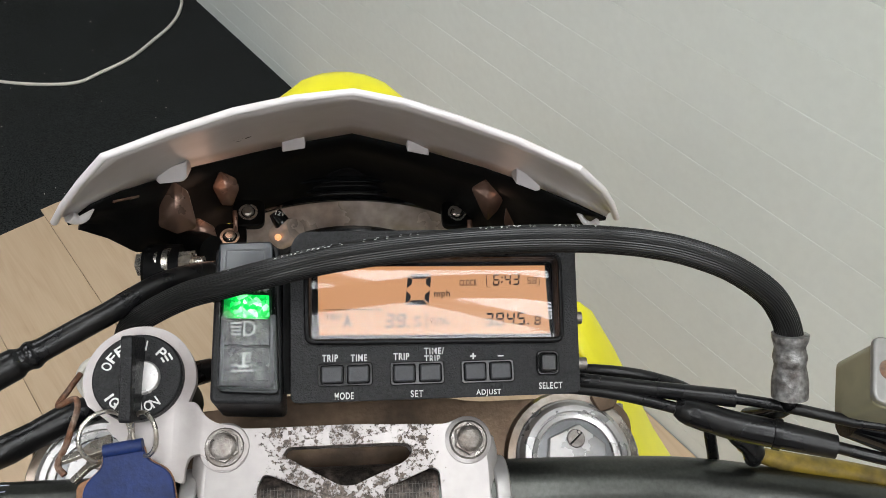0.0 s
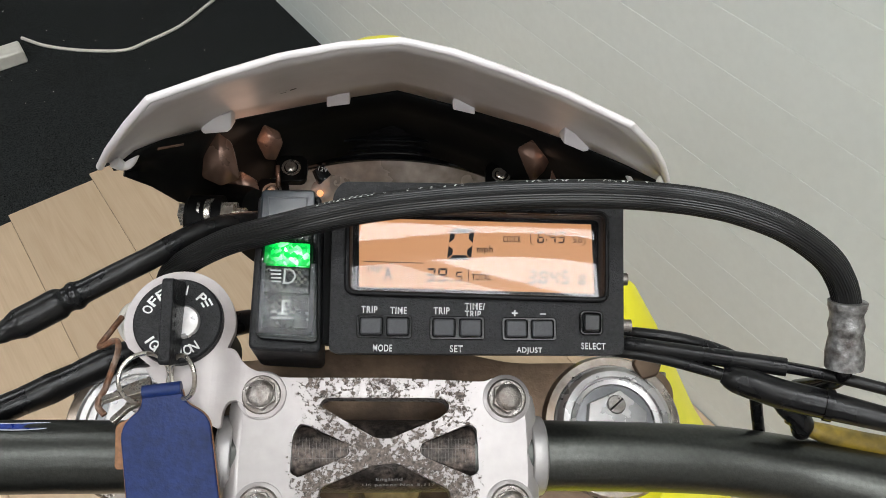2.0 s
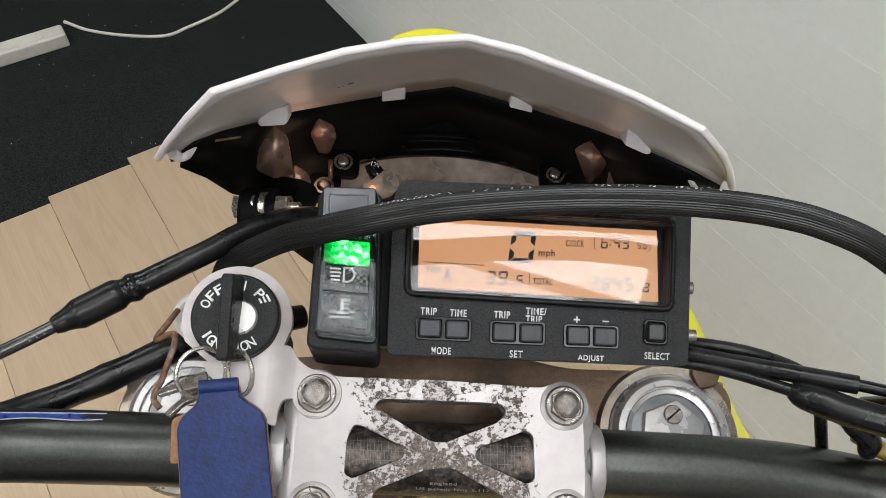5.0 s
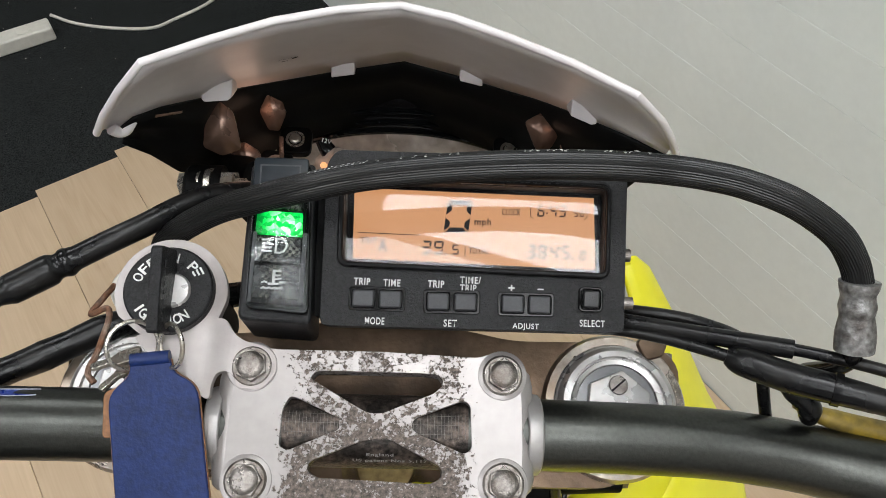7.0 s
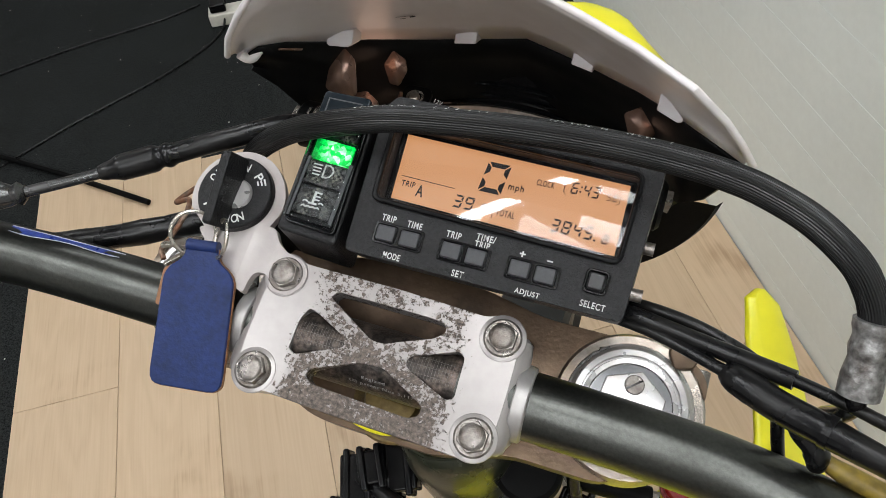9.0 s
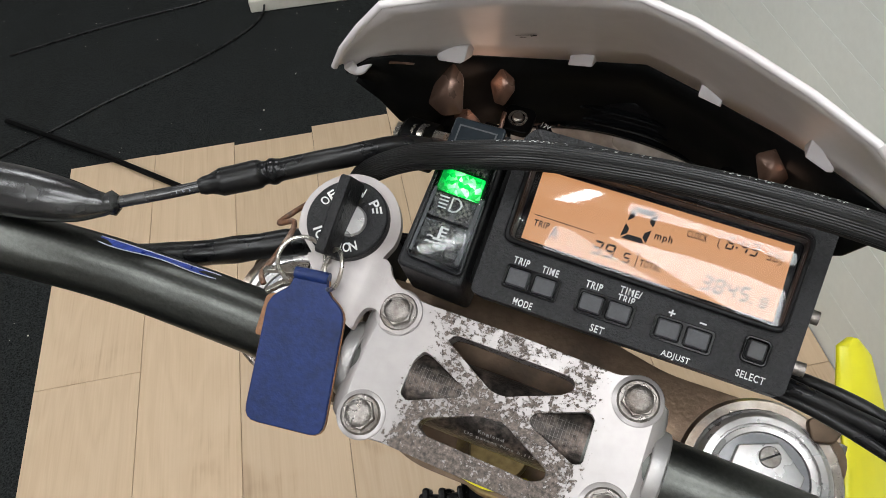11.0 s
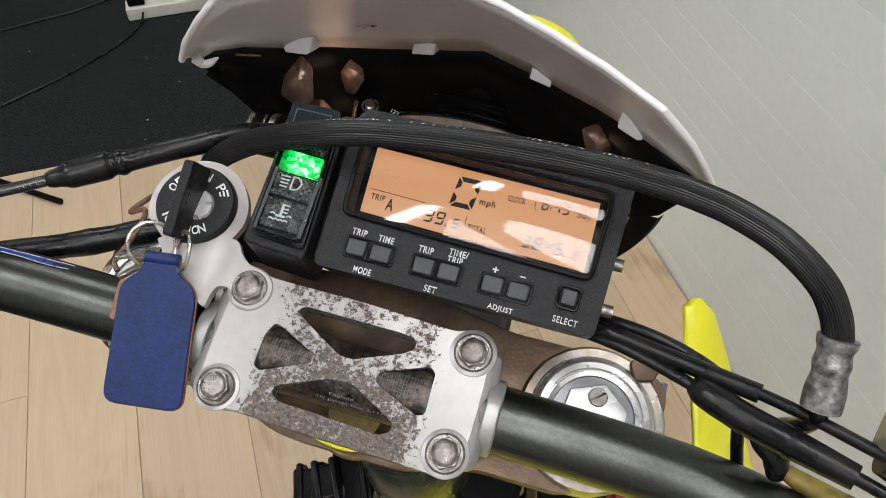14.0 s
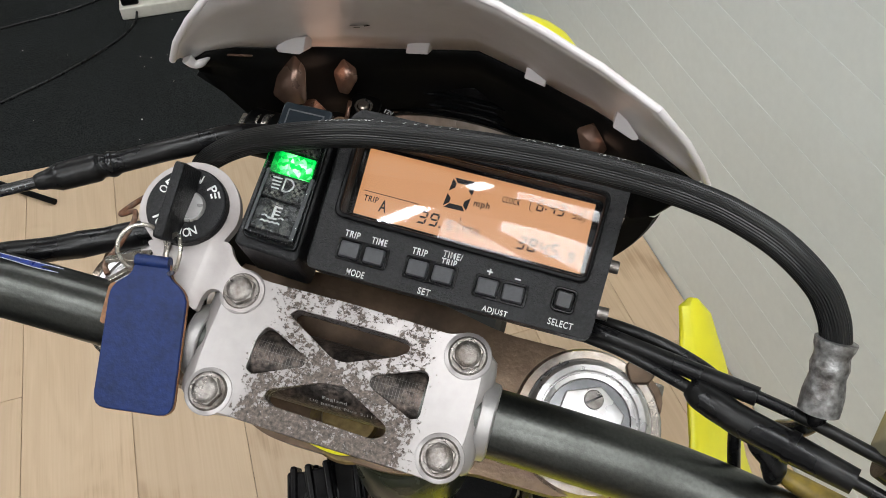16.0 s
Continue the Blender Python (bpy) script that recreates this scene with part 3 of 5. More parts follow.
# ---- the room ----
WALL_X = 0.831
tagged(part("floor", box(bmesh.new(), (-3.2, -2.6, -0.12), (WALL_X + 0.1, 4.6, -0.008)), CARPET, None, unit=1.0),
       "black low-pile carpet with pale lint and specks", "floor", kind="structure")
wall = tagged(part("wall_east", box(bmesh.new(), (WALL_X + 0.012, -2.6, -0.1), (WALL_X + 0.1, 4.6, 3.1)), WALL_PAINT, None, unit=1.0),
              "sage-grey painted wall of horizontal boards", "wall", kind="structure")
for name, lo, hi in (("wall_west", (-3.3, -2.6, -0.1), (-3.2, 4.6, 3.1)), ("wall_north", (-3.3, 4.6, -0.1), (WALL_X + 0.1, 4.7, 3.1)),
                     ("wall_south", (-3.3, -2.7, -0.1), (WALL_X + 0.1, -2.6, 3.1))):
    tagged(part(name, box(bmesh.new(), lo, hi), PLASTER, None, unit=1.0), "plain painted wall", "wall", kind="structure")
tagged(part("ceiling", box(bmesh.new(), (-3.3, -2.7, 3.0), (WALL_X + 0.1, 4.7, 3.1)), CEILING_PAINT, None, unit=1.0), "plain grey-white ceiling", "ceiling", kind="structure")


def ceiling_light(x, y, angle, length, width, lit, label):
    """A flat surface-mounted light."""
    root = tagged(new("ceiling_light"), label, "ceiling light", "ceiling lights")
    root.matrix_basis = pose(x, y, 3.0, 0, 0, angle)
    part("frame", box(bmesh.new(), (-length / 2, -width / 2, -0.04), (length / 2, width / 2, -0.001)), WHITE_METAL, root, unit=1.0, bevel=0.006)
    part("diffuser", box(bmesh.new(), (-length / 2 + 0.012, -width / 2 + 0.012, -0.044), (length / 2 - 0.012, width / 2 - 0.012, -0.0401)), lit, root, unit=1.0)
    return root


# first panel set by display reflections; most others added to brighten wall and floor
for x, y, angle, length, width in ((0.34, -0.245, -48, 0.74, 0.37), (-0.25, -1.22, -12, 0.95, 0.60), (-1.25, 0.1, -33, 0.9, 0.6), (-1.1, -1.85, -33, 0.9, 0.6), (-1.9, 2.6, -33, 0.9, 0.6), (-0.2, 1.9, -33, 0.9, 0.6), (-2.4, -0.6, -33, 0.9, 0.6)):
    ceiling_light(x, y, angle, length, width, PANEL_LIT, "unseen flat white panel light on the ceiling, switched on")
# added panel, out of view, only to lay a pale reflection over the display
ceiling_light(0.033, -0.437, -48, 0.90, 0.32, VEIL_FILL, "unseen dim panel added on the ceiling for the pale veil on the display")
ceiling_light(-0.16, 0.036, -1, 0.50, 0.05, TUBE_LIT, "slim tube light on the ceiling, switched on")

# ---- the motorcycle ----
bike = tagged(new("motorcycle"), "yellow and white off-road motorcycle standing on pale laminate, ignition on", "motorcycle")
bike.matrix_basis = move(0.14, 0.03, -0.008)

# handlebar
BAR = [(-330, -40, 40), (-290, -26, 26), (-250, -12, 8), (-215, -5, -8), (-180, -1, -16), (-140, 0, -18), (-70, 0, -18), (0, 0, -18), (70, 0, -18), (130, -1.5, -18),
       (160, -4.5, -17), (182, -8.5, -15), (205, -14, -10), (230, -21, -2), (265, -33, 12), (310, -50, 30), (380, -78, 58)]
handlebar = part("handlebar", tube(BAR, 14.3, 40, 8), BAR_PAINT, bike, "dark olive-grey anodised tapered handlebar with small scuffs")
bm = tube([(-36, 0, -18), (36, 0, -18)], 14.5, 40, smooth_line=False)
part("bar_middle", bm, KNURL, handlebar, "scratched bare middle of the bar, darkened for shade in the clamp openings")
for x0 in (-24, 24):
    bm = bmesh.new()
    for i in range(-8, 9):
        a0, a1 = radians(66), radians(104)
        for k in range(4):
            b0, b1 = a0 + (a1 - a0) * k / 4, a0 + (a1 - a0) * (k + 1) / 4
            x = x0 + i * 1.35
            quad(bm, [(x - 0.07, 14.65 * math.cos(b), -18 + 14.65 * math.sin(b)) for b in (b0, b1)] + [(x + 0.07, 14.65 * math.cos(b), -18 + 14.65 * math.sin(b)) for b in (b1, b0)])
    for k in range(3):
        b0 = radians(70 + 14 * k)
        quad(bm, [(x0 + s * 11, 14.66 * math.cos(b0 + e), -18 + 14.66 * math.sin(b0 + e)) for s, e in ((-1, -0.005), (1, -0.005), (1, 0.005), (-1, 0.005))])
    tagged(part("printed_scale", bm, FAINT_PRINT, handlebar, smooth=False), "faint printed scale", kind="stuff")
REARFACE = move(0, 0, -18) @ rotate("X", 52) @ move(0, 0, 14.7)
word("print", "England", 2, 2.6, 10.5, 2.2, REARFACE, GREY_PRINT, handlebar, 0.05)
word("print", "US patent Nos 5,117", 6, -0.6, 29, 2.0, REARFACE, GREY_PRINT, handlebar, 0.05)
bm = bmesh.new()
prev = None
for i in range(13):
    t = i / 12
    x = -189 + 58 * t
    a = radians(52 - 16 * t)
    row = [(x, 14.5 * math.cos(a + e) - 0.4, -16.2 - 1.7 * t + 14.6 * math.sin(a + e)) for e in (0.14 + 0.05 * math.sin(9 * t), -0.14)]
    if prev:
        quad(bm, [prev[0], row[0], row[1], prev[1]])
    prev = row
sticker = part("sticker", bm, BLUE_STICKER, handlebar, "torn blue sticker with a white outline")
for e in (0.0, 1.0):
    line = []
    for i in range(13):
        t = i / 12
        x = -189 + 58 * t
        a = radians(52 - 16 * t) + (0.14 + 0.05 * math.sin(9 * t) if e else -0.14)
        line.append((x, 14.6 * math.cos(a) - 0.4, -16.2 - 1.7 * t + 14.7 * math.sin(a)))
    part("sticker_edge", tube(line, 0.24, 6, 3), FAINT_WHITE, handlebar, "white sticker outline")

# bar clamp: one bridge over both posts, with openings
OUT = rounded([(-56.5, -6), (-56, 10), (-55.5, 24), (-50, 31), (-41, 29.4), (2, 29.6), (40, 28.2), (45, 30.2), (52, 30), (56.5, 24), (57, 8), (57, -8), (56, -23),
               (50, -29.6), (42, -28.9), (27, -28.6), (-10, -28.2), (-40, -27.2), (-48, -29), (-55.5, -23)], 4)
SLOT_T = rounded([(-26.4, 18.4), (-24, 21.4), (17.8, 21.4), (24.4, 20.9), (26.2, 17.6), (22.6, 13.8), (7.2, 7.6), (2.4, 5.4), (-3.6, 5.6)], 2.2)
TRI_L = rounded([(-33.6, 11.2), (-30.2, 10.6), (-14.4, 3.4), (-13.6, -0.6), (-33.2, -9.2), (-36.4, -7.6), (-36, 6)], 1.5)
TRI_R = rounded([(13.6, 1.2), (15, 3.8), (33.8, 11.2), (36.6, 9.4), (37.2, -7.4), (34.2, -9.2), (15.2, -1.4)], 1.5)
SLOT_B = rounded([(-25.6, -16), (-24, -12.8), (-4.6, -4.8), (5.2, -4), (25.6, -14.2), (26, -18), (21.6, -20.4), (-21.8, -18.8)], 2.0)
clamp = part("bar_clamp", prism(OUT, -13, -3, (SLOT_T, TRI_L, TRI_R, SLOT_B)), CLAMP, bike, "silver handlebar clamp with flaked, corroded paint", 1.4, 4)
for sx in (-1, 1):
    bm = tube([(sx * 54.6, y, -11.2) for y in (-24, -22, -18, -8, 8, 18, 23, 25)], [4.5, 6.6, 7.6, 8.0, 8.0, 8.0, 7.6, 6.6, 4.5], 32, 4, smooth_line=False)
    part("clamp_end", bm, CLAMP, clamp, "rounded end of the clamp")
for sx in (-1, 1):
    bm = tube([(sx * 59.5, 0, -18), (sx * 62.5, 0, -18), (sx * 65.0, 0, -18), (sx * 66, 0, -18)], [16.2, 16.4, 16.0, 15.0], 40, smooth_line=False)
    part("saddle", bm, SILVER, clamp, "silver clamp saddle round the bar", 0.8)
    bm = prism(rounded([(sx * 38, -24), (sx * 62, -21), (sx * 63.5, 0), (sx * 62, 21), (sx * 38, 24)], [3, 8, 12, 8, 3]), -32, -12.6)
    part("lower_clamp", bm, SILVER, clamp, "silver lower half of the clamp", 2.5, 3)
    bm = prism(rounded([(sx * 38, -16), (sx * 57, -16), (sx * 57, 16), (sx * 38, 16)], 6), -46, -31.5)
    part("post", bm, ALUMINIUM, clamp, "bare metal post under the clamp", 1.0)
for x, y in ((-49.0, 22.3), (-47.6, -20.4), (49.2, 21.3), (49.2, -20.1)):
    bm = lathe([(0, -3.2), (9.8, -3.2), (9.7, -2.8), (9.4, -2.6), (0, -2.6)], move(x, y, 0), 36)
    part("boss", bm, CLAMP, clamp)
    bm = lathe([(0, -2.7), (7.9, -2.7), (8.0, -2.0), (7.2, -1.4), (0, -1.4)], move(x, y, 0), 32)
    washer = part("washer", bm, STEEL, clamp)
    bm = prism(hexagon(6.5), -1.6, 1.6, (), move(x, y, 0) @ rotate("Z", 17 * x % 60))
    lathe([(0, 2.7), (3.2, 2.55), (5.0, 2.0), (5.6, 1.3), (5.6, 0.6), (0, 0.6)], move(x, y, 0), 24, bm)
    part("bolt", bm, STEEL, clamp, "weathered hexagon bolt head", 0.5)

for sx in (-1, 1):
    part("pin", tube([(sx * 33, 3.2, -6.5), (sx * 38, 3.4, -6.5)], 1.6, 12, smooth_line=False), STEEL, clamp)
for k in range(2):
    part("yellow_wire", tube([(26 + 3 * k, -24, -44), (18 + 4 * k, -20, -40), (8, -24 - 3 * k, -39), (-6, -27, -41), (-20 - 4 * k, -22, -44)], 1.3, 8), YELLOW, bike, "thin yellow wire under the clamp")

# triple clamp and fork tops
FORK_X, FORK_Y = 105.4, 15.0
bm = prism(rounded([(-103, -20), (-60, -18), (-30, -30), (30, -30), (60, -20), (103, -20), (134, 2), (137, 36), (125, 45), (60, 44), (30, 50), (-30, 50), (-60, 44), (-125, 45), (-137, 36), (-134, 2)], 8),
           -72, -46, ([(FORK_X + 28 * math.cos(radians(a)), FORK_Y + 28 * math.sin(radians(a))) for a in range(0, 360, 12)],
                      [(-FORK_X + 28 * math.cos(radians(a)), FORK_Y + 28 * math.sin(radians(a))) for a in range(0, 360, 12)]))
triple = part("triple_clamp", bm, TRIPLE, bike, "cast aluminium top fork clamp, browned for the wood it reflects", 2.0)
for sx in (-1, 1):
    bm = lathe([(28, -46), (28, -43), (31.5, -43), (33, -46), (33, -74), (28, -74)], move(sx * FORK_X, FORK_Y, 0), 48)
    part("fork_collar", bm, ALUMINIUM, triple)
    if sx > 0:
        bm = tube([(sx * 133, 30, -58), (sx * 133, 42, -58)], 5, 12, smooth_line=False)
        part("pinch_bolt", bm, STEEL, triple)
bm = lathe([(0, -40), (12, -40), (13, -42), (13, -46), (19, -46), (20, -48), (0, -48)], move(4, -12, 0), 36)
part("stem_nut", bm, BRASS, triple, "brassy steering stem nut")
bm = prism(rounded([(120, 36), (128, 38), (132, 48), (124, 51), (116, 44)], 2), -52, -40)
part("cast_ear", bm, TRIPLE, triple, "cast ear on the fork clamp", 1.0)
for sx in (-1, 1):
    leg = part("fork_leg", tube([(sx * FORK_X, FORK_Y, -44), (sx * FORK_X, FORK_Y, -480)], 27.8, 40, smooth_line=False), GREY_METAL, bike, "silver-grey fork tube")
    bm = lathe([(0, -41), (18.2, -41), (18.6, -39.6), (20.6, -39.2), (20.9, -40), (21.6, -40), (21.9, -38), (24.4, -38), (25.6, -39), (26.6, -41.5), (27.6, -42), (27.6, -46), (0, -46)], move(sx * FORK_X, FORK_Y, 0), 64)
    part("fork_cap", bm, MACHINED, leg, "machined fork cap with stepped rings")
    bm = lathe([(0, -40.4), (18.0, -40.4), (18.0, -40.9), (0, -40.9)], move(sx * FORK_X, FORK_Y, 0), 48)
    part("cap_recess", bm, GREY_METAL, leg, "grey recessed disc")
    bm = prism(hexagon(15.6), -41, -36.5, (), move(sx * FORK_X, FORK_Y, 0) @ rotate("Z", -8))
    part("adjuster_hexagon", bm, MACHINED, leg, "machined hexagon", 0.6)
    bm = lathe([(0, -35.7), (3.9, -35.7), (4.3, -36.2), (4.3, -37), (0, -37)], move(sx * FORK_X, FORK_Y + 8.8, 0), 28)
    part("adjuster_screw", bm, STEEL, leg, "slotted damping screw")
    bm = box(bmesh.new(), (-4, -0.4, -35.68), (4, 0.4, -35.55), move(sx * FORK_X, FORK_Y + 8.8, 0) @ rotate("Z", 40))
    part("slot", bm, GLOSS_BLACK, leg)
    part("slider", tube([(sx * FORK_X, FORK_Y, -480), (sx * FORK_X, FORK_Y, -760), (sx * FORK_X, FORK_Y + 7, -830)], [24, 24, 28], 28, smooth_line=False), GREY_METAL, leg)

# instrument: u and v run along the face, w stands out of it
GF = Matrix(((1, 0, -0.045, 0), (0, 1, -0.17, 0), (0.045, 0.17, 1, 8.22), (0, 0, 0, 1)))
GO = rounded([(-22.4, 36), (92.8, 35.2), (94.6, 97), (92, 102.4), (-19, 103.4), (-22.6, 98)], 3)
WELL = rounded([(-14.4, 60.4), (85.0, 57.8), (86.0, 89.8), (-14.8, 91.6)], 2.2)
PANE = [(-11.8, 62.3), (83.5, 59.8), (82.9, 88.2), (-12.3, 90.2)]
gauge = part("instrument", prism(GO, -16, 0, (WELL,), GF), BLACK_PLASTIC, bike, "black plastic digital instrument with amber display", 2.0, 4)
part("joint_strip", box(bmesh.new(), (-26.5, 40, -28), (-21.6, 96, -9), GF), MATT_BLACK, gauge, "black strip behind the joint")
bm = prism(rounded([(-18, 39), (88.5, 38.4), (91, 99), (-18, 100)], 5), -40, -15.5, (), GF)
part("rear_housing", bm, MATT_BLACK, gauge, "", 2.0)
bm = prism(rounded([(-17.0, 58.0), (87.2, 55.2), (88.2, 92.0), (-17.4, 93.8)], 4.6, 6), -0.5, 2.6, (rounded([(-14.6, 60.2), (85.2, 57.6), (86.2, 90.0), (-15.0, 91.8)], 2.4),), GF)
part("bezel", bm, BEZEL_BLACK, gauge, "glossy black raised display bezel", 1.1, 4)
bm = prism(rounded([(-15.2, 59.6), (85.8, 57.0), (86.8, 90.6), (-15.6, 92.4)], 1.0), -9.6, -7.1, (PANE,), GF)
part("mask", bm, GLOSS_BLACK, gauge, "glossy black mask round the display")
lcd = part("display", prism([(x * 1.002, y) for x, y in PANE], -10, -7.3, (), GF), LCD_LIT, gauge, "amber backlit liquid-crystal display")
L = -7.2
digits("speed_figure", "0", 24.2, 79.7, 9.8, 12.8, 0, 2.0, GF, lcd, L)
word("unit", "mph", 38.9, 77.4, 6.6, 3.6, GF, DARK_INK, lcd, L)
word("legend", "CLOCK", 50.1, 81.9, 7.4, 2.6, GF, DARK_INK, lcd, L)
digits("clock_figures", "6:43", 60.6, 82.7, 2.8, 4.8, 0.8, 0.65, GF, lcd, L)
digits("clock_seconds", "58", 75.0, 82.0, 1.7, 3.0, 0.7, 0.45, GF, lcd, L)
bm = bmesh.new()
for x, s in ((57.8, 1), (80.2, -1)):
    for (x0, y0), (x1, y1) in (((1.2 * s, 3), (0, 2)), ((0, 2), (0, -2)), ((0, -2), (1.2 * s, -3))):
        quad(bm, [GF @ Vector((x + a, 82.4 + b, L)) for a, b in ((x0 - 0.15, y0), (x1 - 0.15, y1), (x1 + 0.15, y1), (x0 + 0.15, y0))])
part("brackets", bm, DARK_INK, lcd, smooth=False)
word("legend", "TRIP", -6.0, 69.6, 6.2, 2.5, GF, DARK_INK, lcd, L)
word("legend", "A", -0.3, 67.8, 3.2, 5.0, GF, DARK_INK, lcd, L)
digits("trip_figures", "39.", 15.0, 67.2, 3.7, 5.4, 1.1, 0.8, GF, lcd, L)
digits("trip_tenths", "5", 27.0, 66.6, 2.8, 4.0, 0.8, 0.6, GF, lcd, L)
word("legend", "TOTAL", 37.4, 66.4, 7.8, 2.7, GF, DARK_INK, lcd, L)
digits("total_figures", "3845.", 56.5, 66.4, 3.4, 5.4, 1.1, 0.8, GF, lcd, L)
digits("total_tenths", "8", 77.3, 65.4, 2.6, 3.8, 0.8, 0.6, GF, lcd, L)
bm = bmesh.new()
quad(bm, [GF @ Vector(p) for p in ((-10.0, 72.4, L), (14, 71.8, L), (14, 72.1, L), (-10.0, 72.7, L))])
quad(bm, [GF @ Vector(p) for p in ((32.0, 63.6, L), (32.3, 63.6, L), (32.3, 70.6, L), (32.0, 70.6, L))])
part("rules", bm, DARK_INK, lcd, smooth=False)
window = sheet("window", [(x, y, 18.4 + 0.03 * (x - 35) + 0.03 * (y - 75)) for x, y in ((-15.0, 60.0), (85.6, 57.6), (86.6, 91.0), (-15.4, 92.6))], CLEAR, gauge, "clear display window")
window.visible_shadow = False
for (xa, ya), (xb, yb) in (((-6.3, 46.3), (4.0, 46.1)), ((22.0, 45.7), (32.4, 45.6)), ((50.3, 45.3), (60.6, 45.2))):
    holes = [rounded([(x - 4.3, y - 3.4), (x + 4.3, y - 3.4), (x + 4.3, y + 3.4), (x - 4.3, y + 3.4)], 0.8, 3) for x, y in ((xa, ya), (xb, yb))]
    bm = prism(rounded([(xa - 5.6, ya - 4.5), (xb + 5.6, yb - 4.5), (xb + 5.6, yb + 4.5), (xa - 5.6, ya + 4.5)], 1.5), -0.4, 0.8, holes, GF)
    part("button_surround", bm, GLOSS_BLACK, gauge, "", 0.4)
    for x, y in ((xa, ya), (xb, yb)):
        bm = prism(rounded([(x - 4.0, y - 3.1), (x + 4.0, y - 3.1), (x + 4.0, y + 3.1), (x - 4.0, y + 3.1)], 0.9, 4), -0.4, 2.2, (), GF)
        part("button", bm, BUTTON_GREY, gauge, "dark grey push button", 0.7, 3)
bm = prism(rounded([(75.2, 42.9), (84.6, 42.7), (84.8, 52.3), (75.4, 52.5)], 2.4, 6), -0.4, 1.4, (rounded([(76.4, 44.1), (83.4, 43.9), (83.6, 51.1), (76.6, 51.3)], 1.4),), GF)
part("button_surround", bm, GLOSS_BLACK, gauge, "", 0.6)
bm = prism(rounded([(76.9, 44.5), (83.0, 44.4), (83.2, 50.7), (77.1, 50.8)], 1.2, 5), -0.4, 3.0, (), GF)
part("button", bm, BUTTON_BLACK, gauge, "black select button", 0.8, 3)
for text, x, y, w, h in (("TRIP", -7.1, 52.7, 6.3, 2.7), ("TIME", 4.3, 52.4, 6.5, 2.7), ("MODE", -1.7, 38.0, 7.4, 2.7), ("TRIP", 21.1, 52.3, 6.3, 2.7), ("TIME/", 34.2, 54.0, 8.0, 2.7),
                         ("TRIP", 33.4, 51.0, 6.3, 2.7), ("SET", 26.9, 37.7, 5.0, 2.7), ("+", 49.9, 51.4, 2.4, 2.4), ("-", 61.0, 51.1, 2.4, 0.55), ("ADJUST", 55.5, 36.9, 10.0, 2.7),
                         ("SELECT", 80.8, 38.7, 9.6, 2.6)):
    word("lettering", text, x, y, w, h, GF, PALE_PRINT, gauge, 0.12, -0.9)
for v, w in ((66, -9), (47, -6)):
    part("side_screw", tube([GF @ Vector((92, v, w)), GF @ Vector((97.5, v, w))], 2.6, 12, smooth_line=False), STEEL, gauge)

# warning lamps under one clear cover
IND = move(0, 0, 24)
lamps = part("warning_lamp_panel", prism(rounded([(-52.6, 36.5), (-25.2, 35.2), (-27.4, 100.5), (-52.8, 100.0)], 3), -40, -6.5, (), IND), BLACK_PLASTIC, bike, "narrow black panel of warning lamps, green one lit", 1.5)
bm = prism(rounded([(-49.6, 40.0), (-26.2, 38.6), (-29.0, 99.2), (-50.6, 98.6)], 3.0), -7.0, -4.2, (rounded([(-48.4, 42.6), (-28.8, 41.6), (-30.8, 96.6), (-49.2, 96.2)], 1.2),), IND)
part("lens_rim", bm, LENS_RIM, lamps, "glossy smoked rim", 0.6, 3)
for y0, y1, mat, label in ((44.6, 57.4, GREY_CELL, ""), (58.6, 68.6, GREY_CELL, ""), (69.8, 79.2, GREEN_LIT, "lit green lamp"), (80.4, 95.0, GREY_CELL, "")):
    bm = prism([(-48.0 - 0.015 * (y0 - 44), y0), (-30.0 - 0.03 * (y0 - 44), y0 - 0.6), (-30.0 - 0.03 * (y1 - 44), y1 - 0.6), (-48.0 - 0.015 * (y1 - 44), y1)], -6.6, -4.6, (), IND)
    part("lamp_cell", bm, mat, lamps, label, 0.3)
Z = -4.45
bm = bmesh.new()
for k in range(4):
    y = 62.4 + 1.5 * k
    quad(bm, [IND @ Vector(p) for p in ((-45.0 - 0.25 * k, y, Z), (-41.6, y - 0.05, Z), (-41.6, y + 0.6, Z), (-45.0 - 0.25 * k, y + 0.65, Z))])
loop = [(-40.2, 62.2), (-38.6, 62.1), (-37.2, 62.8), (-36.3, 64.2), (-36.2, 65.6), (-37.0, 67.0), (-38.4, 67.7), (-40.2, 67.7)]
for (x0, y0), (x1, y1) in zip(loop, loop[1:] + loop[:1]):
    d = Vector((x1 - x0, y1 - y0)).normalized() * 0.36
    quad(bm, [IND @ Vector(p) for p in ((x0 + d.y - d.x, y0 - d.x - d.y, Z), (x1 + d.y + d.x, y1 - d.x + d.y, Z), (x1 - d.y + d.x, y1 + d.x + d.y, Z), (x0 - d.y - d.x, y0 + d.x - d.y, Z))])
part("main_beam_symbol", bm, PALE_PRINT, lamps, smooth=False)
bm = bmesh.new()
for x0, y0, x1, y1 in ((-40.6, 50.2, -39.5, 55.4), (-39.5, 54.5, -37.2, 55.2), (-39.5, 52.9, -37.4, 53.5), (-39.5, 51.4, -37.4, 52.0), (-42.0, 49.4, -38.0, 50.3)):
    quad(bm, [IND @ Vector(p) for p in ((x0, y0, Z), (x1, y0, Z), (x1, y1, Z), (x0, y1, Z))])
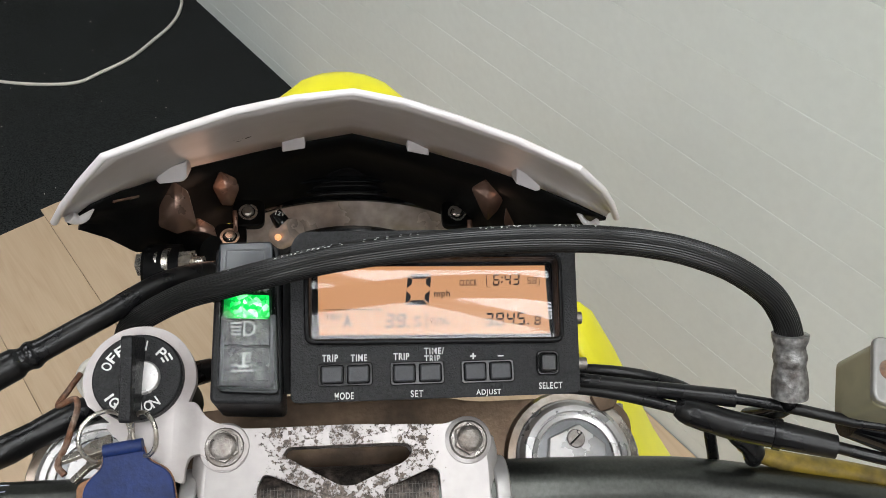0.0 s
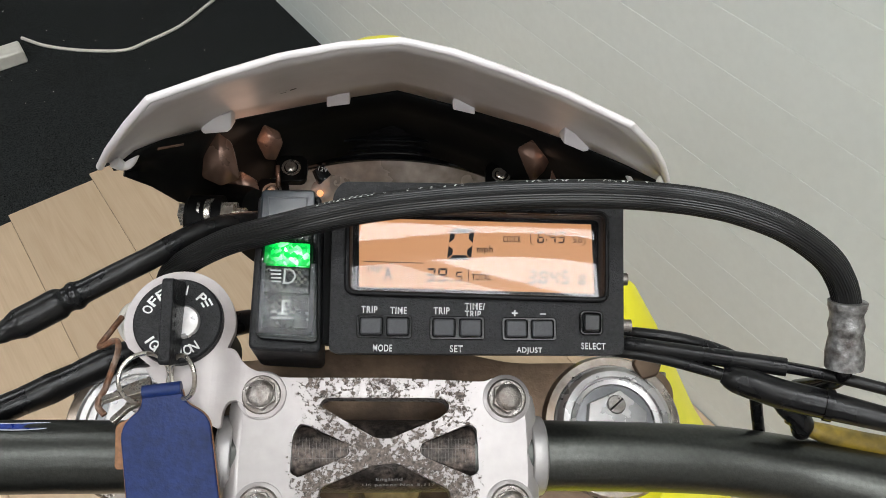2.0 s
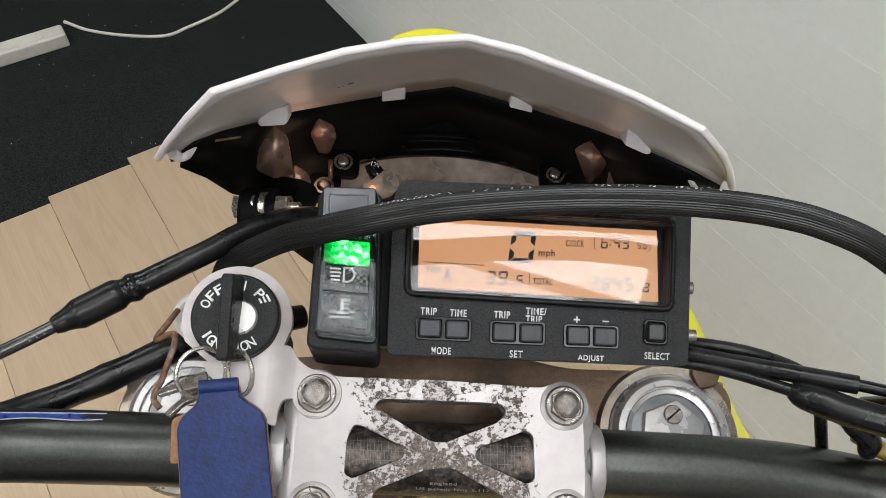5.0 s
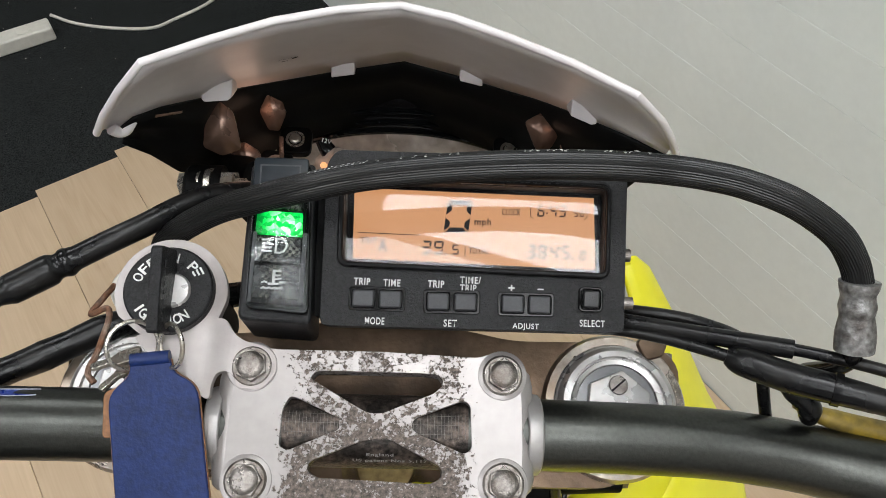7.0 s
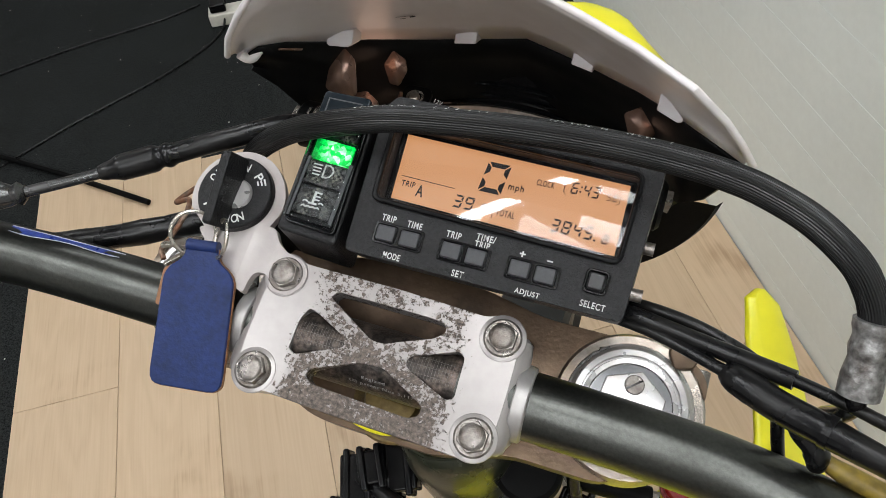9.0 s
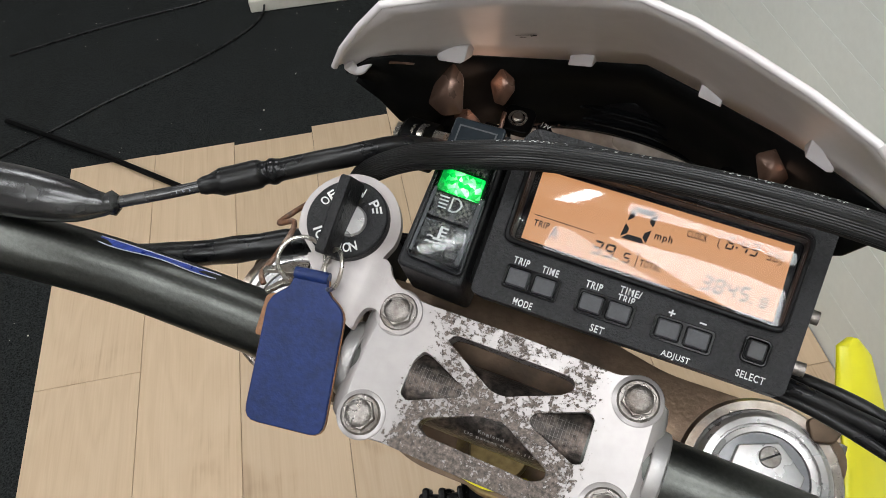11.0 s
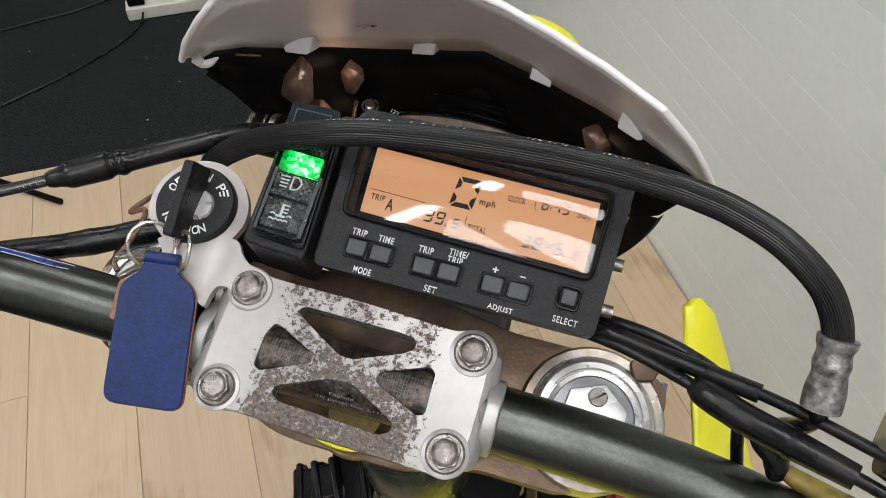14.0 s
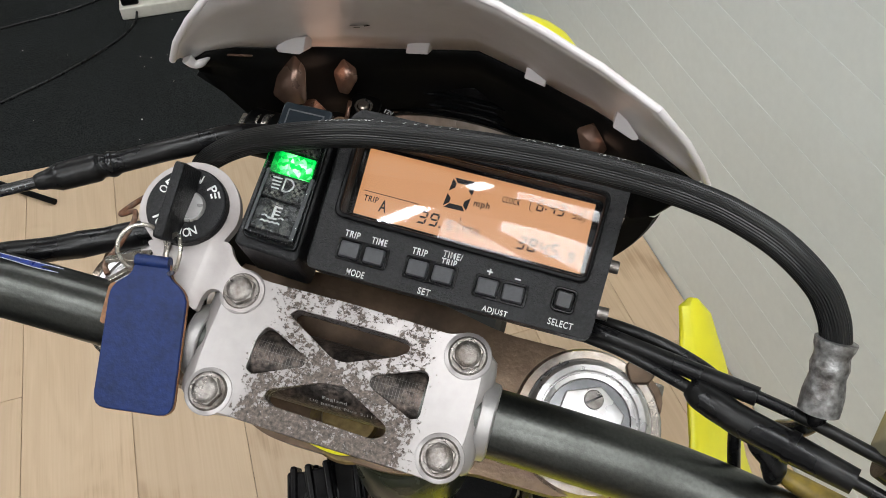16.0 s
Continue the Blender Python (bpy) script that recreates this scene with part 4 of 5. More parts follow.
for x, n in ((-44.6, 2), (-37.6, 2)):
    for i in range(n):
        quad(bm, [IND @ Vector(p) for p in ((x + 1.2 * i, 49.9 + 0.5 * (i % 2), Z), (x + 1.2 * (i + 1), 50.4 - 0.5 * (i % 2), Z), (x + 1.2 * (i + 1), 51.1 - 0.5 * (i % 2), Z), (x + 1.2 * i, 50.6 + 0.5 * (i % 2), Z))])
for i in range(8):
    x0, y0, y1 = -44.6 + 1.05 * i, 47.6 + 0.5 * (i % 2), 47.6 + 0.5 * ((i + 1) % 2)
    quad(bm, [IND @ Vector(p) for p in ((x0, y0, Z), (x0 + 1.05, y1, Z), (x0 + 1.05, y1 + 0.75, Z), (x0, y0 + 0.75, Z))])
part("coolant_symbol", bm, PALE_PRINT, lamps, smooth=False)
lens = part("lens", prism(rounded([(-49.2, 40.8), (-26.6, 39.4), (-29.4, 98.9), (-50.4, 98.3)], 2.2, 5), -4.0, 0, (), IND), SMOKED, lamps, "clear plastic cover of the lamps", 1.3, 4)
lens.visible_shadow = False
SLOPE = IND @ Matrix(((1, 0, 0, 0), (0, 1, 0, 0), (0, 0.02, 1, -0.02 * 84), (0, 0, 0, 1)))
end = part("lens_end", prism(rounded([(-50.2, 84), (-29.0, 83.6), (-29.5, 99.4), (-50.6, 99.0)], 1.8, 4), -4.0, 0.6, (), SLOPE), LENS_END, lamps, "glossy sloping end of the lamp cover", 0.8, 3)
bm = prism([(-47.6, 85), (-32.0, 84.6), (-32.3, 96.2), (-47.9, 96.0)], 0.5, 0.68, ([(-47.0, 84.7), (-32.6, 84.4), (-32.9, 95.6), (-47.3, 95.4)],), SLOPE)
part("moulded_frame", bm, BUTTON_GREY, end, "pale moulded outline")
# grey strips stand in for light caught by the cover's side walls
for x0, x1 in ((-49.0, -47.7), (-30.2, -28.6)):
    part("lens_wall", box(bmesh.new(), (x0, 42.6, -4.1), (x1, 70.0, -3.7), IND), BUTTON_GREY, lens, "grey strip for light caught in the side wall of the clear cover")

# ignition switch
PL = [(-82.2 + 21.4 * math.cos(radians(a)), 50 + 21.4 * math.sin(radians(a))) for a in range(-8, 216, 7)]
PL += rounded([(-94.4, 31.8), (-86.1, 23.9), (-75.5, 17.2), (-67, 10.0), (-63.4, 8.6), (-63.2, 14.9), (-61.9, 19.1), (-58.4, 20.3), (-55.2, 18.3), (-54, 13.8), (-44.5, 13.2), (-39.4, 19.5), (-39.6, 26), (-44, 30.4), (-52.5, 31.8), (-57.6, 35.4), (-60.4, 41)], 2.8)
bm = prism(PL, -1.6, 2.6)
for x in range(-70, -50, 2):
    bmesh.ops.bisect_plane(bm, geom=bm.verts[:] + bm.edges[:] + bm.faces[:], plane_co=(x, 0, 0), plane_no=(1, 0, 0))
for v in bm.verts:
    t = min(1, max(0, (v.co.x + 70) / 15))
    v.co.z -= 4.4 * t * t * (3 - 2 * t)
ignition = part("ignition_switch", bm, PLATE_SILVER, bike, "silver ignition switch plate with black lettered dial", 1.3, 3)
bm = lathe([(0, 6.6), (16.4, 6.6), (17.1, 6.0), (17.4, 2.4), (0, 2.4)], move(-82.2, 49.9, 0), 56)
part("dial", bm, BLACK_PLASTIC, ignition, "black lettered dial")
bm = lathe([(0, 8.2), (6.2, 8.0), (6.9, 7.2), (6.9, 6), (0, 6)], move(-80.2, 49.2, 0), 36)
part("barrel", bm, MACHINED, ignition, "worn metal lock barrel")
bm = lathe([(14, -6), (14, -60), (0, -60)], move(-81, 49.6, 0), 28)
part("switch_body", bm, MATT_BLACK, ignition)
DIAL = move(-82.2, 49.9, 6.6)
for text, mid, step, inward in (("OFF", 143, 17, False), ("ON", 93, 19, False), ("P", 47, 16, False), ("IGNITION", 262, 12.4, True)):
    for i, ch in enumerate(text):
        k = (i - (len(text) - 1) / 2) * step
        a = mid + k if inward else mid - k
        m = DIAL @ rotate("Z", a) @ move(12.6, 0, 0) @ rotate("Z", 90 if inward else -90)
        word("lettering", ch, 0, 0, 1.0 if ch == "I" else 3.1, 4.0, m, WHITE_PRINT, ignition, 0.1)
bm = bmesh.new()
for k in range(3):
    m = DIAL @ rotate("Z", 33) @ move(12.8 - 1.6 * (k - 1), 0, 0)
    quad(bm, [m @ Vector(p) for p in ((-0.4, -1.7 + 0.5 * k, 0.1), (0.4, -1.7 + 0.5 * k, 0.1), (0.4, 1.5, 0.1), (-0.4, 1.5, 0.1))])
part("parking_symbol", bm, WHITE_PRINT, ignition, smooth=False)

# brake hose
HOSE = [(-84, 48, -96), (-92, 59, -62), (-96.5, 69, -36), (-92.6, 75.2, -16.4), (-81, 77.6, -0.4), (-63.7, 80.1, 15.5), (-46.3, 79.8, 29.7), (-28.5, 81, 39.4), (-9.7, 83.6, 44.8), (11.6, 86.2, 47), (33.2, 88.1, 48.7),
        (54.8, 89, 50.5), (74.9, 88.7, 52.9), (91.4, 87.3, 55.6), (102.9, 85.1, 58.8), (113.1, 83.1, 60.4), (125.5, 79.6, 62.2), (142, 72.7, 63), (156.9, 63.7, 59.8), (164.7, 56.4, 54.4), (168.4, 50.3, 49.9), (169.2, 46, 48)]
hose = part("brake_hose", tube(HOSE, [5.3, 5.3, 5.3, 5.3, 5.2, 5.0], 144, 8, ribs=36, rib_depth=0.02), RUBBER, bike, "ribbed black rubber brake hose with worn white print")
bm = bmesh.new()
rows = frames_along(spline(HOSE, 10))
for i in range(62, 140):
    if random.random() < 0.42 or (i // 9) % 4 == 3:
        continue
    p, side, up, d = rows[i]
    for k in range(2):
        o = Vector((0, 0.62 + 0.16 * k, 0.78 - 0.14 * k)) + Vector((0, 0, random.uniform(-0.04, 0.04)))
        o = (o - d * o.dot(d)).normalized()
        t2 = d.cross(o)
        c = p + o * 5.46 + d * random.uniform(-0.6, 0.6)
        w, h = random.uniform(0.2, 0.55), random.uniform(0.15, 0.3)
        quad(bm, [c - d * w - t2 * h, c + d * w - t2 * h, c + d * w + t2 * h, c - d * w + t2 * h])
tagged(part("worn_print", bm, WHITE_PRINT, hose, smooth=False), "worn unreadable white print", kind="stuff")
FER = [(168.5, 49.4, 50.6), (168.7, 46, 48.5), (169.4, 41, 45.3), (170, 36.5, 42.5), (170.5, 32, 39.7), (170.9, 27.6, 37)]
part("ferrule", tube(FER, [6.9, 6.7, 5.7, 6.5, 5.8, 6.4, 6.9, 6.9, 6.8], 28, 6), FERRULE, hose, "crimped dull metal ferrule")
part("hose_pipe", tube([(170.9, 28.4, 37.5), (171.4, 25, 33), (172, 24, 20), (172, 26, 0)], 3.4, 14), GLOSS_BLACK, hose, "black pipe end")

# throttle and brake-light cables beside the hose end
part("throttle_cable", tube([(52, 50, -22), (76, 46.5, -2), (97, 42, 9), (126, 35.3, 18.5), (153.5, 29.2, 27.5), (172.5, 23.6, 34), (193, 16.6, 40.5), (217, 9.8, 48.5), (290, -16, 70)], 2.3, 16), SLEEVE, bike, "thin black throttle cable")
part("throttle_cable_sleeve", tube([(90, 43.5, 5.5), (97, 42, 9), (126, 35.3, 18.5), (153.5, 29.2, 27.5)], [3.0, 3.1, 3.2, 3.5, 3.6], 20), SLEEVE, bike, "thicker black sleeve of the cable")
part("wire_loom", tube([(60, 46, -20), (84, 41.5, 0), (107, 36, 12), (134.5, 26.2, 21), (150.5, 19, 26.5), (166, 14, 31.5), (185, 7.6, 38), (201, 1.8, 43), (218, -2.6, 49), (290, -30, 70)], 2.4, 16), SLEEVE, bike, "black cable")
boot = part("rubber_boot", tube([(131, 27.6, 20), (134.5, 26.2, 21), (142, 22.8, 23.6), (150.5, 19, 26.5), (166, 14, 31.5), (185, 7.6, 38)], [3.2, 4.6, 5.6, 5.9, 5.7, 5.8, 5.7, 5.2, 4.6], 24), SLEEVE, bike, "long rubber cable boot")
part("boot_joint", tube([(164.6, 14.5, 31), (167, 13.7, 31.9)], 6.2, 24, smooth_line=False), SLEEVE, boot)
part("loom_loop", tube([(66, 50, -18), (92, 48.5, 0), (112, 45.5, 8), (130, 41.5, 9), (146, 36, 5), (156, 27, -6), (162, 14, -18), (172, -4, -40)], 2.6, 14), SLEEVE, bike, "black wire looping under the cables")
part("yellow_wire_cover", tube([(170, 14, -8), (182, 9, -8), (198, 5, -8), (220, 0, -6), (245, -8, -2), (285, -26, 10)], [2.0, 4.2, 4.6, 4.8, 4.8], 16), DIRTY_YELLOW, bike, "dirty yellow cable guide")

# brake master cylinder with reservoir
ex = Vector((0.955, -0.28, 0.10)).normalized()
ey = Vector((-7, -23.4, 0.4)).normalized()
ez = ex.cross(-ey).normalized()
ey = -(ez.cross(ex)).normalized()
RES = Matrix(((ex.x, -ey.x, ez.x, 192.2), (ex.y, -ey.y, ez.y, 44.8), (ex.z, -ey.z, ez.z, 65.4), (0, 0, 0, 1)))
reservoir = part("brake_reservoir", prism(rounded([(1, -26), (60, -26), (60, -1), (1, -1)], 4), -32, -3, (), RES), RESERVOIR, bike, "cream brake fluid reservoir with metal lid", 1.5)
part("lid", prism(rounded([(0, -25.5), (61, -25.5), (61, 0), (0, 0)], 4), -3.5, 0, (), RES), LID, reservoir, "silver metal lid with embossed lettering", 1.2, 3)
bm = lathe([(0, 0.9), (2.6, 0.9), (4.0, 0.2), (4.0, -0.4), (0, -0.4)], RES @ move(6, -12.6, 0), 28)
part("lid_screw", bm, RUST, reservoir, "rusty countersunk lid screw")
bm = bmesh.new()
for k, (x0, n) in enumerate(((14, 19), (13, 20), (15, 17), (14, 19), (16, 16))):
    x = x0
    for i in range(n):
        w = random.uniform(1.0, 1.7)
        y = -3.4 - 4.6 * k
        if random.random() < 0.84:
            box(bm, (x, y - 1.1, -0.1), (x + 0.5, y + 1.1, 0.55), RES)
            if random.random() < 0.7:
                box(bm, (x + 0.5, y + (0.7 if random.random() < 0.5 else -1.1), -0.1), (x + w, y + (1.1 if i % 2 else -0.6), 0.55), RES)
        x += w + 0.75
tagged(part("embossing", bm, LID, reservoir, smooth=False), "raised unreadable lettering", kind="stuff")
part("cable_joint", tube([(160, 22, 4), (166, 16, 3), (171, 12, 1), (174, 8, -6)], [3.4, 4.6, 4.2, 4.8, 3.6], 18), SLEEVE, bike, "dark cable joint")
part("brake_cylinder", tube([(196, 20, 34), (230, 8, 34), (290, -16, 40)], [9, 11, 11], 20), GLOSS_BLACK, bike, "black cylinder of the front brake")

# left cables
clutch = part("clutch_cable", tube([(-48, 112, -52), (-58, 107, -32), (-70, 100, -18), (-80.6, 93, -9.8), (-90, 85.6, -6), (-98, 79, -3.5), (-105, 74, -1.8), (-113, 69, -1.4), (-126, 61, -1.2), (-134, 56, -0.4)], 4.9, 22), SLEEVE, bike, "black sleeved clutch cable")
part("adjuster_boot", tube([(-122, 63.6, -1.3), (-126, 61, -1.2), (-131, 58, -0.8), (-138, 53.2, 0), (-146, 47.8, 1), (-152, 43.6, 2)], [5.0, 5.2, 5.9, 6.0, 5.2, 5.1, 6.3, 6.5, 6.4, 6.4, 6.3, 6.3, 6.2, 5.0, 4.3, 4.1, 3.3], 28, 8), SLEEVE, clutch, "black rubber adjuster boot")
part("inner_cable", tube([(-150, 45, 1.6), (-162, 36.4, 4), (-184, 22.2, 7)], 2.6, 18), LEVER_RUBBER, clutch, "glossy black cable sleeve with white print")
bm = bmesh.new()
for k in range(13):
    if k in (4, 7):
        continue
    c = Vector((-182 + 2.3 * k, 23.5 + 1.5 * k, 6.6 - 0.3 * k)) + Vector((0.9, -1.4, 2.0))
    d, u = Vector((0.85, 0.53, -0.05)), Vector((-0.42, 0.68, 0.6))
    quad(bm, [c - d * 0.4 - u * 0.45, c - d * 0.15 - u * 0.45, c - d * 0.15 + u * 0.45, c - d * 0.4 + u * 0.45])
    quad(bm, [c + d * 0.1 - u * 0.45, c + d * 0.4 - u * 0.45, c + d * 0.4 - u * 0.2, c + d * 0.1 - u * 0.2])
tagged(part("sleeve_print", bm, FAINT_WHITE, clutch, smooth=False), "unreadable white print", kind="stuff")
part("lever_boot", tube([(-180, 24.6, 6.5), (-183, 22.8, 7), (-187, 20.8, 7.4), (-196, 18, 9), (-208, 15.5, 11), (-226, 12, 14), (-250, 6, 18)], [3.2, 5.6, 4.6, 6.0, 8.4, 10.2, 11.4, 12, 12], 26), LEVER_RUBBER, clutch, "shiny black rubber lever boot")
part("switch_loom", tube([(-64, 66, -58), (-78, 60.5, -50), (-95.4, 53.4, -43), (-114, 44.6, -37.5), (-125.5, 38.4, -35), (-137, 31.4, -32.5), (-147, 25.4, -30), (-164, 17, -28), (-186, 9, -28), (-215, 2, -24)],
                         [5.6, 6.0, 6.6, 6.0, 6.8, 6.0, 6.6, 5.9, 6.3, 5.7, 5.2], 20), SLEEVE, bike, "wrinkled black switch loom")
bracket = part("rusty_guide_wire", tube([(-110, 56, -14), (-112, 49, -9), (-115, 42, -7), (-108, 44, -4), (-107, 40, -5), (-109, 33, -7), (-110.5, 26, -7), (-113, 19, -8), (-110, 15, -8)], 1.25, 10), RUST, bike, "rusty bent wire guide")
part("pale_ring", ring_wire((-103, 55, -22), 9, 2.2, rotate("X", 30)), PALE_PLASTIC, bike, "pale plastic ring behind the ignition switch")

# headlight cowl
TOP = [(-129.4, 126.6, -18.6), (-119.3, 125.2, 2), (-107, 127.2, 21), (-94.2, 130.4, 37.4), (-69.8, 140.6, 39), (-45.2, 150.3, 39.4), (-20.4, 157.2, 39), (3.6, 161, 38.6), (25.1, 156.8, 38.2), (47, 148.8, 38.6), (72, 138.4, 39.2),
       (97.2, 125.6, 39), (113, 124.6, 20.6), (122.4, 124.4, 5), (130.2, 124.5, -11)]
LOW = [(-126, 129.5, -24), (-115, 135.5, -17), (-105, 144.5, -23), (-92.6, 159.5, -41), (-77.5, 174.4, -56), (-50, 190.6, -71), (-27, 199.4, -76), (5.6, 203, -70), (40, 193.8, -69), (58, 182, -58.5), (74, 170, -46),
       (89, 156.5, -33), (101.5, 143.6, -21), (112.5, 133.5, -13), (127, 127, -15)]
rowsc = []
for k in range(6):
    t = k / 5
    row = []
    for a, b in zip(TOP, LOW):
        p = Vector(a).lerp(Vector(b), t)
        p.y += 3 * math.sin(math.pi * t)
        row.append(p)
    rowsc.append(row)
cowl = thicken(part("headlight_cowl", loft(rowsc), WHITE_COWL, bike, "white plastic headlight cowl seen from behind"), 2.0, 0.0)
part("rim", tube(TOP, 1.7, 14, 4, smooth_line=False), WHITE_COWL, cowl, "bright rounded rim of the cowl")
TAB_FACE = Vector((0, -0.55, 0.83))
for pts in (((-94, 166.4, -45.7), (-79.1, 170, -43.3), (-79.1, 163.2, -47.8), (-81.4, 161.6, -48.8), (-92.8, 160.6, -49.6), (-94.4, 161.8, -48.8)),
            ((-34.4, 200.6, -74), (-21.5, 202.3, -72.8), (-21.4, 196, -77), (-34.3, 194.2, -78.2)),
            ((35.7, 196.6, -64.7), (47.9, 194.9, -65.9), (48.1, 188.4, -70.1), (35.6, 190.4, -68.9)),
            ((86.4, 158.7, -25), (100.3, 154.7, -27.7), (99.2, 148.8, -31.5), (96.8, 148.4, -31.8), (86.3, 151.6, -29.7))):
    flat = [Vector(p).lerp(Vector((20, -28, 320)), 0.022) for p in pts]
    bm = bmesh.new()
    front = [bm.verts.new(p + TAB_FACE * 1.2) for p in flat]
    back = [bm.verts.new(p - TAB_FACE * 9 + Vector((0, 3, 0))) for p in flat]
    bm.faces.new(front)
    bm.faces.new(back[::-1])
    for i in range(len(flat)):
        j = (i + 1) % len(flat)
        bm.faces.new((front[j], front[i], back[i], back[j]))
    bmesh.ops.recalc_face_normals(bm, faces=bm.faces)
    part("clip_tab", bm, WHITE_COWL, cowl, "", 0.7, 3)
for sx in (-1, 1):
    part("hook", tube([(sx * 124, 130 - 4 * (sx > 0), -20), (sx * 121.5, 130 - 4 * (sx > 0), -23.5), (sx * 118.6, 132 - 4 * (sx > 0), -24), (sx * 114.5, 138 - 4 * (sx > 0), -22)], [3.0, 2.5, 2.7, 1.6] if sx < 0 else [1.8, 1.6, 1.5, 1.0], 12), WHITE_COWL, cowl, "small moulded hook")
bm = bmesh.new()
for pts in (((-59, 172.5, -30), (-50, 175.5, -30), (-49.6, 174.8, -28.6), (-58.6, 171.8, -28.6)), ((-52, 175.3, -32), (-49, 176, -31), (-49, 175.4, -29.4), (-52, 174.6, -30)), ((-57, 173.3, -32), (-54, 174.2, -32), (-54, 173.8, -31), (-57, 172.9, -31))):
    quad(bm, [(x + 3.4, y + 1.6, z) for x, y, z in pts])
part("moulded_mark", bm, MATT_BLACK, cowl, smooth=False)

# black inner shell and headlight
LOW2 = [Vector(p) + Vector((0, -1.0, -1.0)) for p in LOW]
BOT = [(-124, 130, -36), (-116, 132, -52), (-106, 130, -66), (-98, 134, -80), (-84, 150, -96), (-60, 166, -108), (-30, 182, -116), (4, 190, -118), (36, 182, -116), (66, 166, -108), (86, 150, -96),
       (98, 134, -80), (107, 124, -66), (116, 122, -52), (124, 126, -36)]
rowsb = []
for k in range(4):
    t = k / 3
    rowsb.append([Vector(a).lerp(Vector(b), t) + Vector((0, 10 * math.sin(math.pi * t) * 0.5, -6 * math.sin(math.pi * t))) for a, b in zip(LOW2, BOT)])
shell = thicken(part("inner_shell", loft(rowsb), COWL_INSIDE, bike, "black inner shell of the headlight cowl"), 2.0, 0.0)
FWD, UPW = Vector((0, 0.9345, -0.356)), Vector((0, 0.356, 0.9345))
C0 = Vector((6, 162, -189))
WIDE = 1.45
LAMP = Matrix(((1, UPW.x, -FWD.x, C0.x), (0, UPW.y, -FWD.y, C0.y), (0, UPW.z, -FWD.z, C0.z), (0, 0, 0, 1)))
BACK = [LAMP @ Vector((107 * math.cos(radians(205 - 230 * k / 14)), 107 * math.sin(radians(205 - 230 * k / 14)), -46)) for k in range(15)]
part("shell_backing", loft([[Vector(p) + Vector((0, 2, -3)) for p in LOW], [Vector(a).lerp(b, 0.5) for a, b in zip(LOW, BACK)], BACK]), MATT_BLACK, shell, "black inside of the cowl")
OVAL = LAMP @ Matrix.Diagonal((WIDE, 1, 1, 1))
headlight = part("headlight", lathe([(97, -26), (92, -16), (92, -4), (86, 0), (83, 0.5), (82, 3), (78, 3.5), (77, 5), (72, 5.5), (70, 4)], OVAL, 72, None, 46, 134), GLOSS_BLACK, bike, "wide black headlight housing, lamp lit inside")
for r, z in ((74.5, 6.0), (80, 4.2), (86, 1.6)):
    part("housing_ridge", lathe([(r - 1.3, z - 1), (r - 0.9, z + 0.7), (r, z + 1.1), (r + 0.9, z + 0.5), (r + 1.3, z - 1.4)], OVAL, 72, None, 46, 134), LENS_RIM, headlight)
part("lower_housing", lathe([(138, -44), (134, -38), (104, -34), (92, -22)], LAMP, 40, None, 186, 354), MATT_BLACK, headlight, "black lower headlight housing")
part("bowl", lathe([(70.5, 4.2), (66, 6.4), (60, 8.4), (55, 9.5), (50, 10)], OVAL, 64, None, 40, 140), BOWL, headlight, "brownish translucent lamp bowl")
part("bulb", lathe([(0, 2.2), (1.4, 1.7), (1.9, 0), (1.4, -1.7), (0, -2.2)], move(-36, 146, -88), 16), BULB_LIT, headlight, "small lit bulb")
# unseen point lights added by the blades for light leaking out of the headlight
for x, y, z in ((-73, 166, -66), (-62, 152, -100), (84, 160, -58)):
    glow = bpy.data.lights.new("headlight_leak", "POINT")
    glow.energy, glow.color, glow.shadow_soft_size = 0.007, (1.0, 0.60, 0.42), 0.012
    lit = new("headlight_leak", glow)
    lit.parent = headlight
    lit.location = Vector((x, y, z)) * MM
part("wedge_bulb", tube([(-38, 161, -88), (-34.5, 156, -90), (-30, 150.5, -92)], [3.6, 4.6, 4.4], 18), LENS_RIM, headlight, "dark glass wedge bulb with pale print")
word("lettering", "12V", 0, 0, 5.2, 2.4, move(-34.6, 158, -82.6) @ rotate("Z", -14) @ rotate("X", 15), PALE_PRINT, headlight, 0.1)
part("bulb_holder", lathe([(0, 9), (6, 9), (7.5, 5), (7.5, -6), (0, -6)], move(-32, 151, -95) @ rotate("Y", 40), 24), BOWL, headlight, "metal bulb holder")
part("rubber_boot", lathe([(54, 8), (54.5, 12), (50, 19), (40, 25), (24, 29), (0, 30)], LAMP @ Matrix.Diagonal((1.25, 1, 1, 1)), 48), GLOSS_BLACK, headlight, "black rubber boot")
for x, y, z in ((-53.4, 164.6, -94.4), (67, 164.4, -96), (-63, 149.3, -93.6)):
    bm = prism(rounded([(-9, -9), (9, -9), (9, 9), (-9, 9)], 5), -6, -1, (), move(x, y, z) @ rotate("X", -10))
    part("screw_boss", bm, MATT_BLACK, headlight, "", 1.0)
    bm = lathe([(0, 1.2), (2.2, 1.1), (3.2, 0.3), (3.2, -1), (0, -1)], move(x, y, z) @ rotate("X", -10), 24)
    lathe([(5.4, -1.2), (5.4, -0.6), (4.0, -0.6), (4.0, -1.2)], move(x, y, z) @ rotate("X", -10), 24, bm)
    part("screw", bm, NICKEL, headlight, "small cross-head screw")
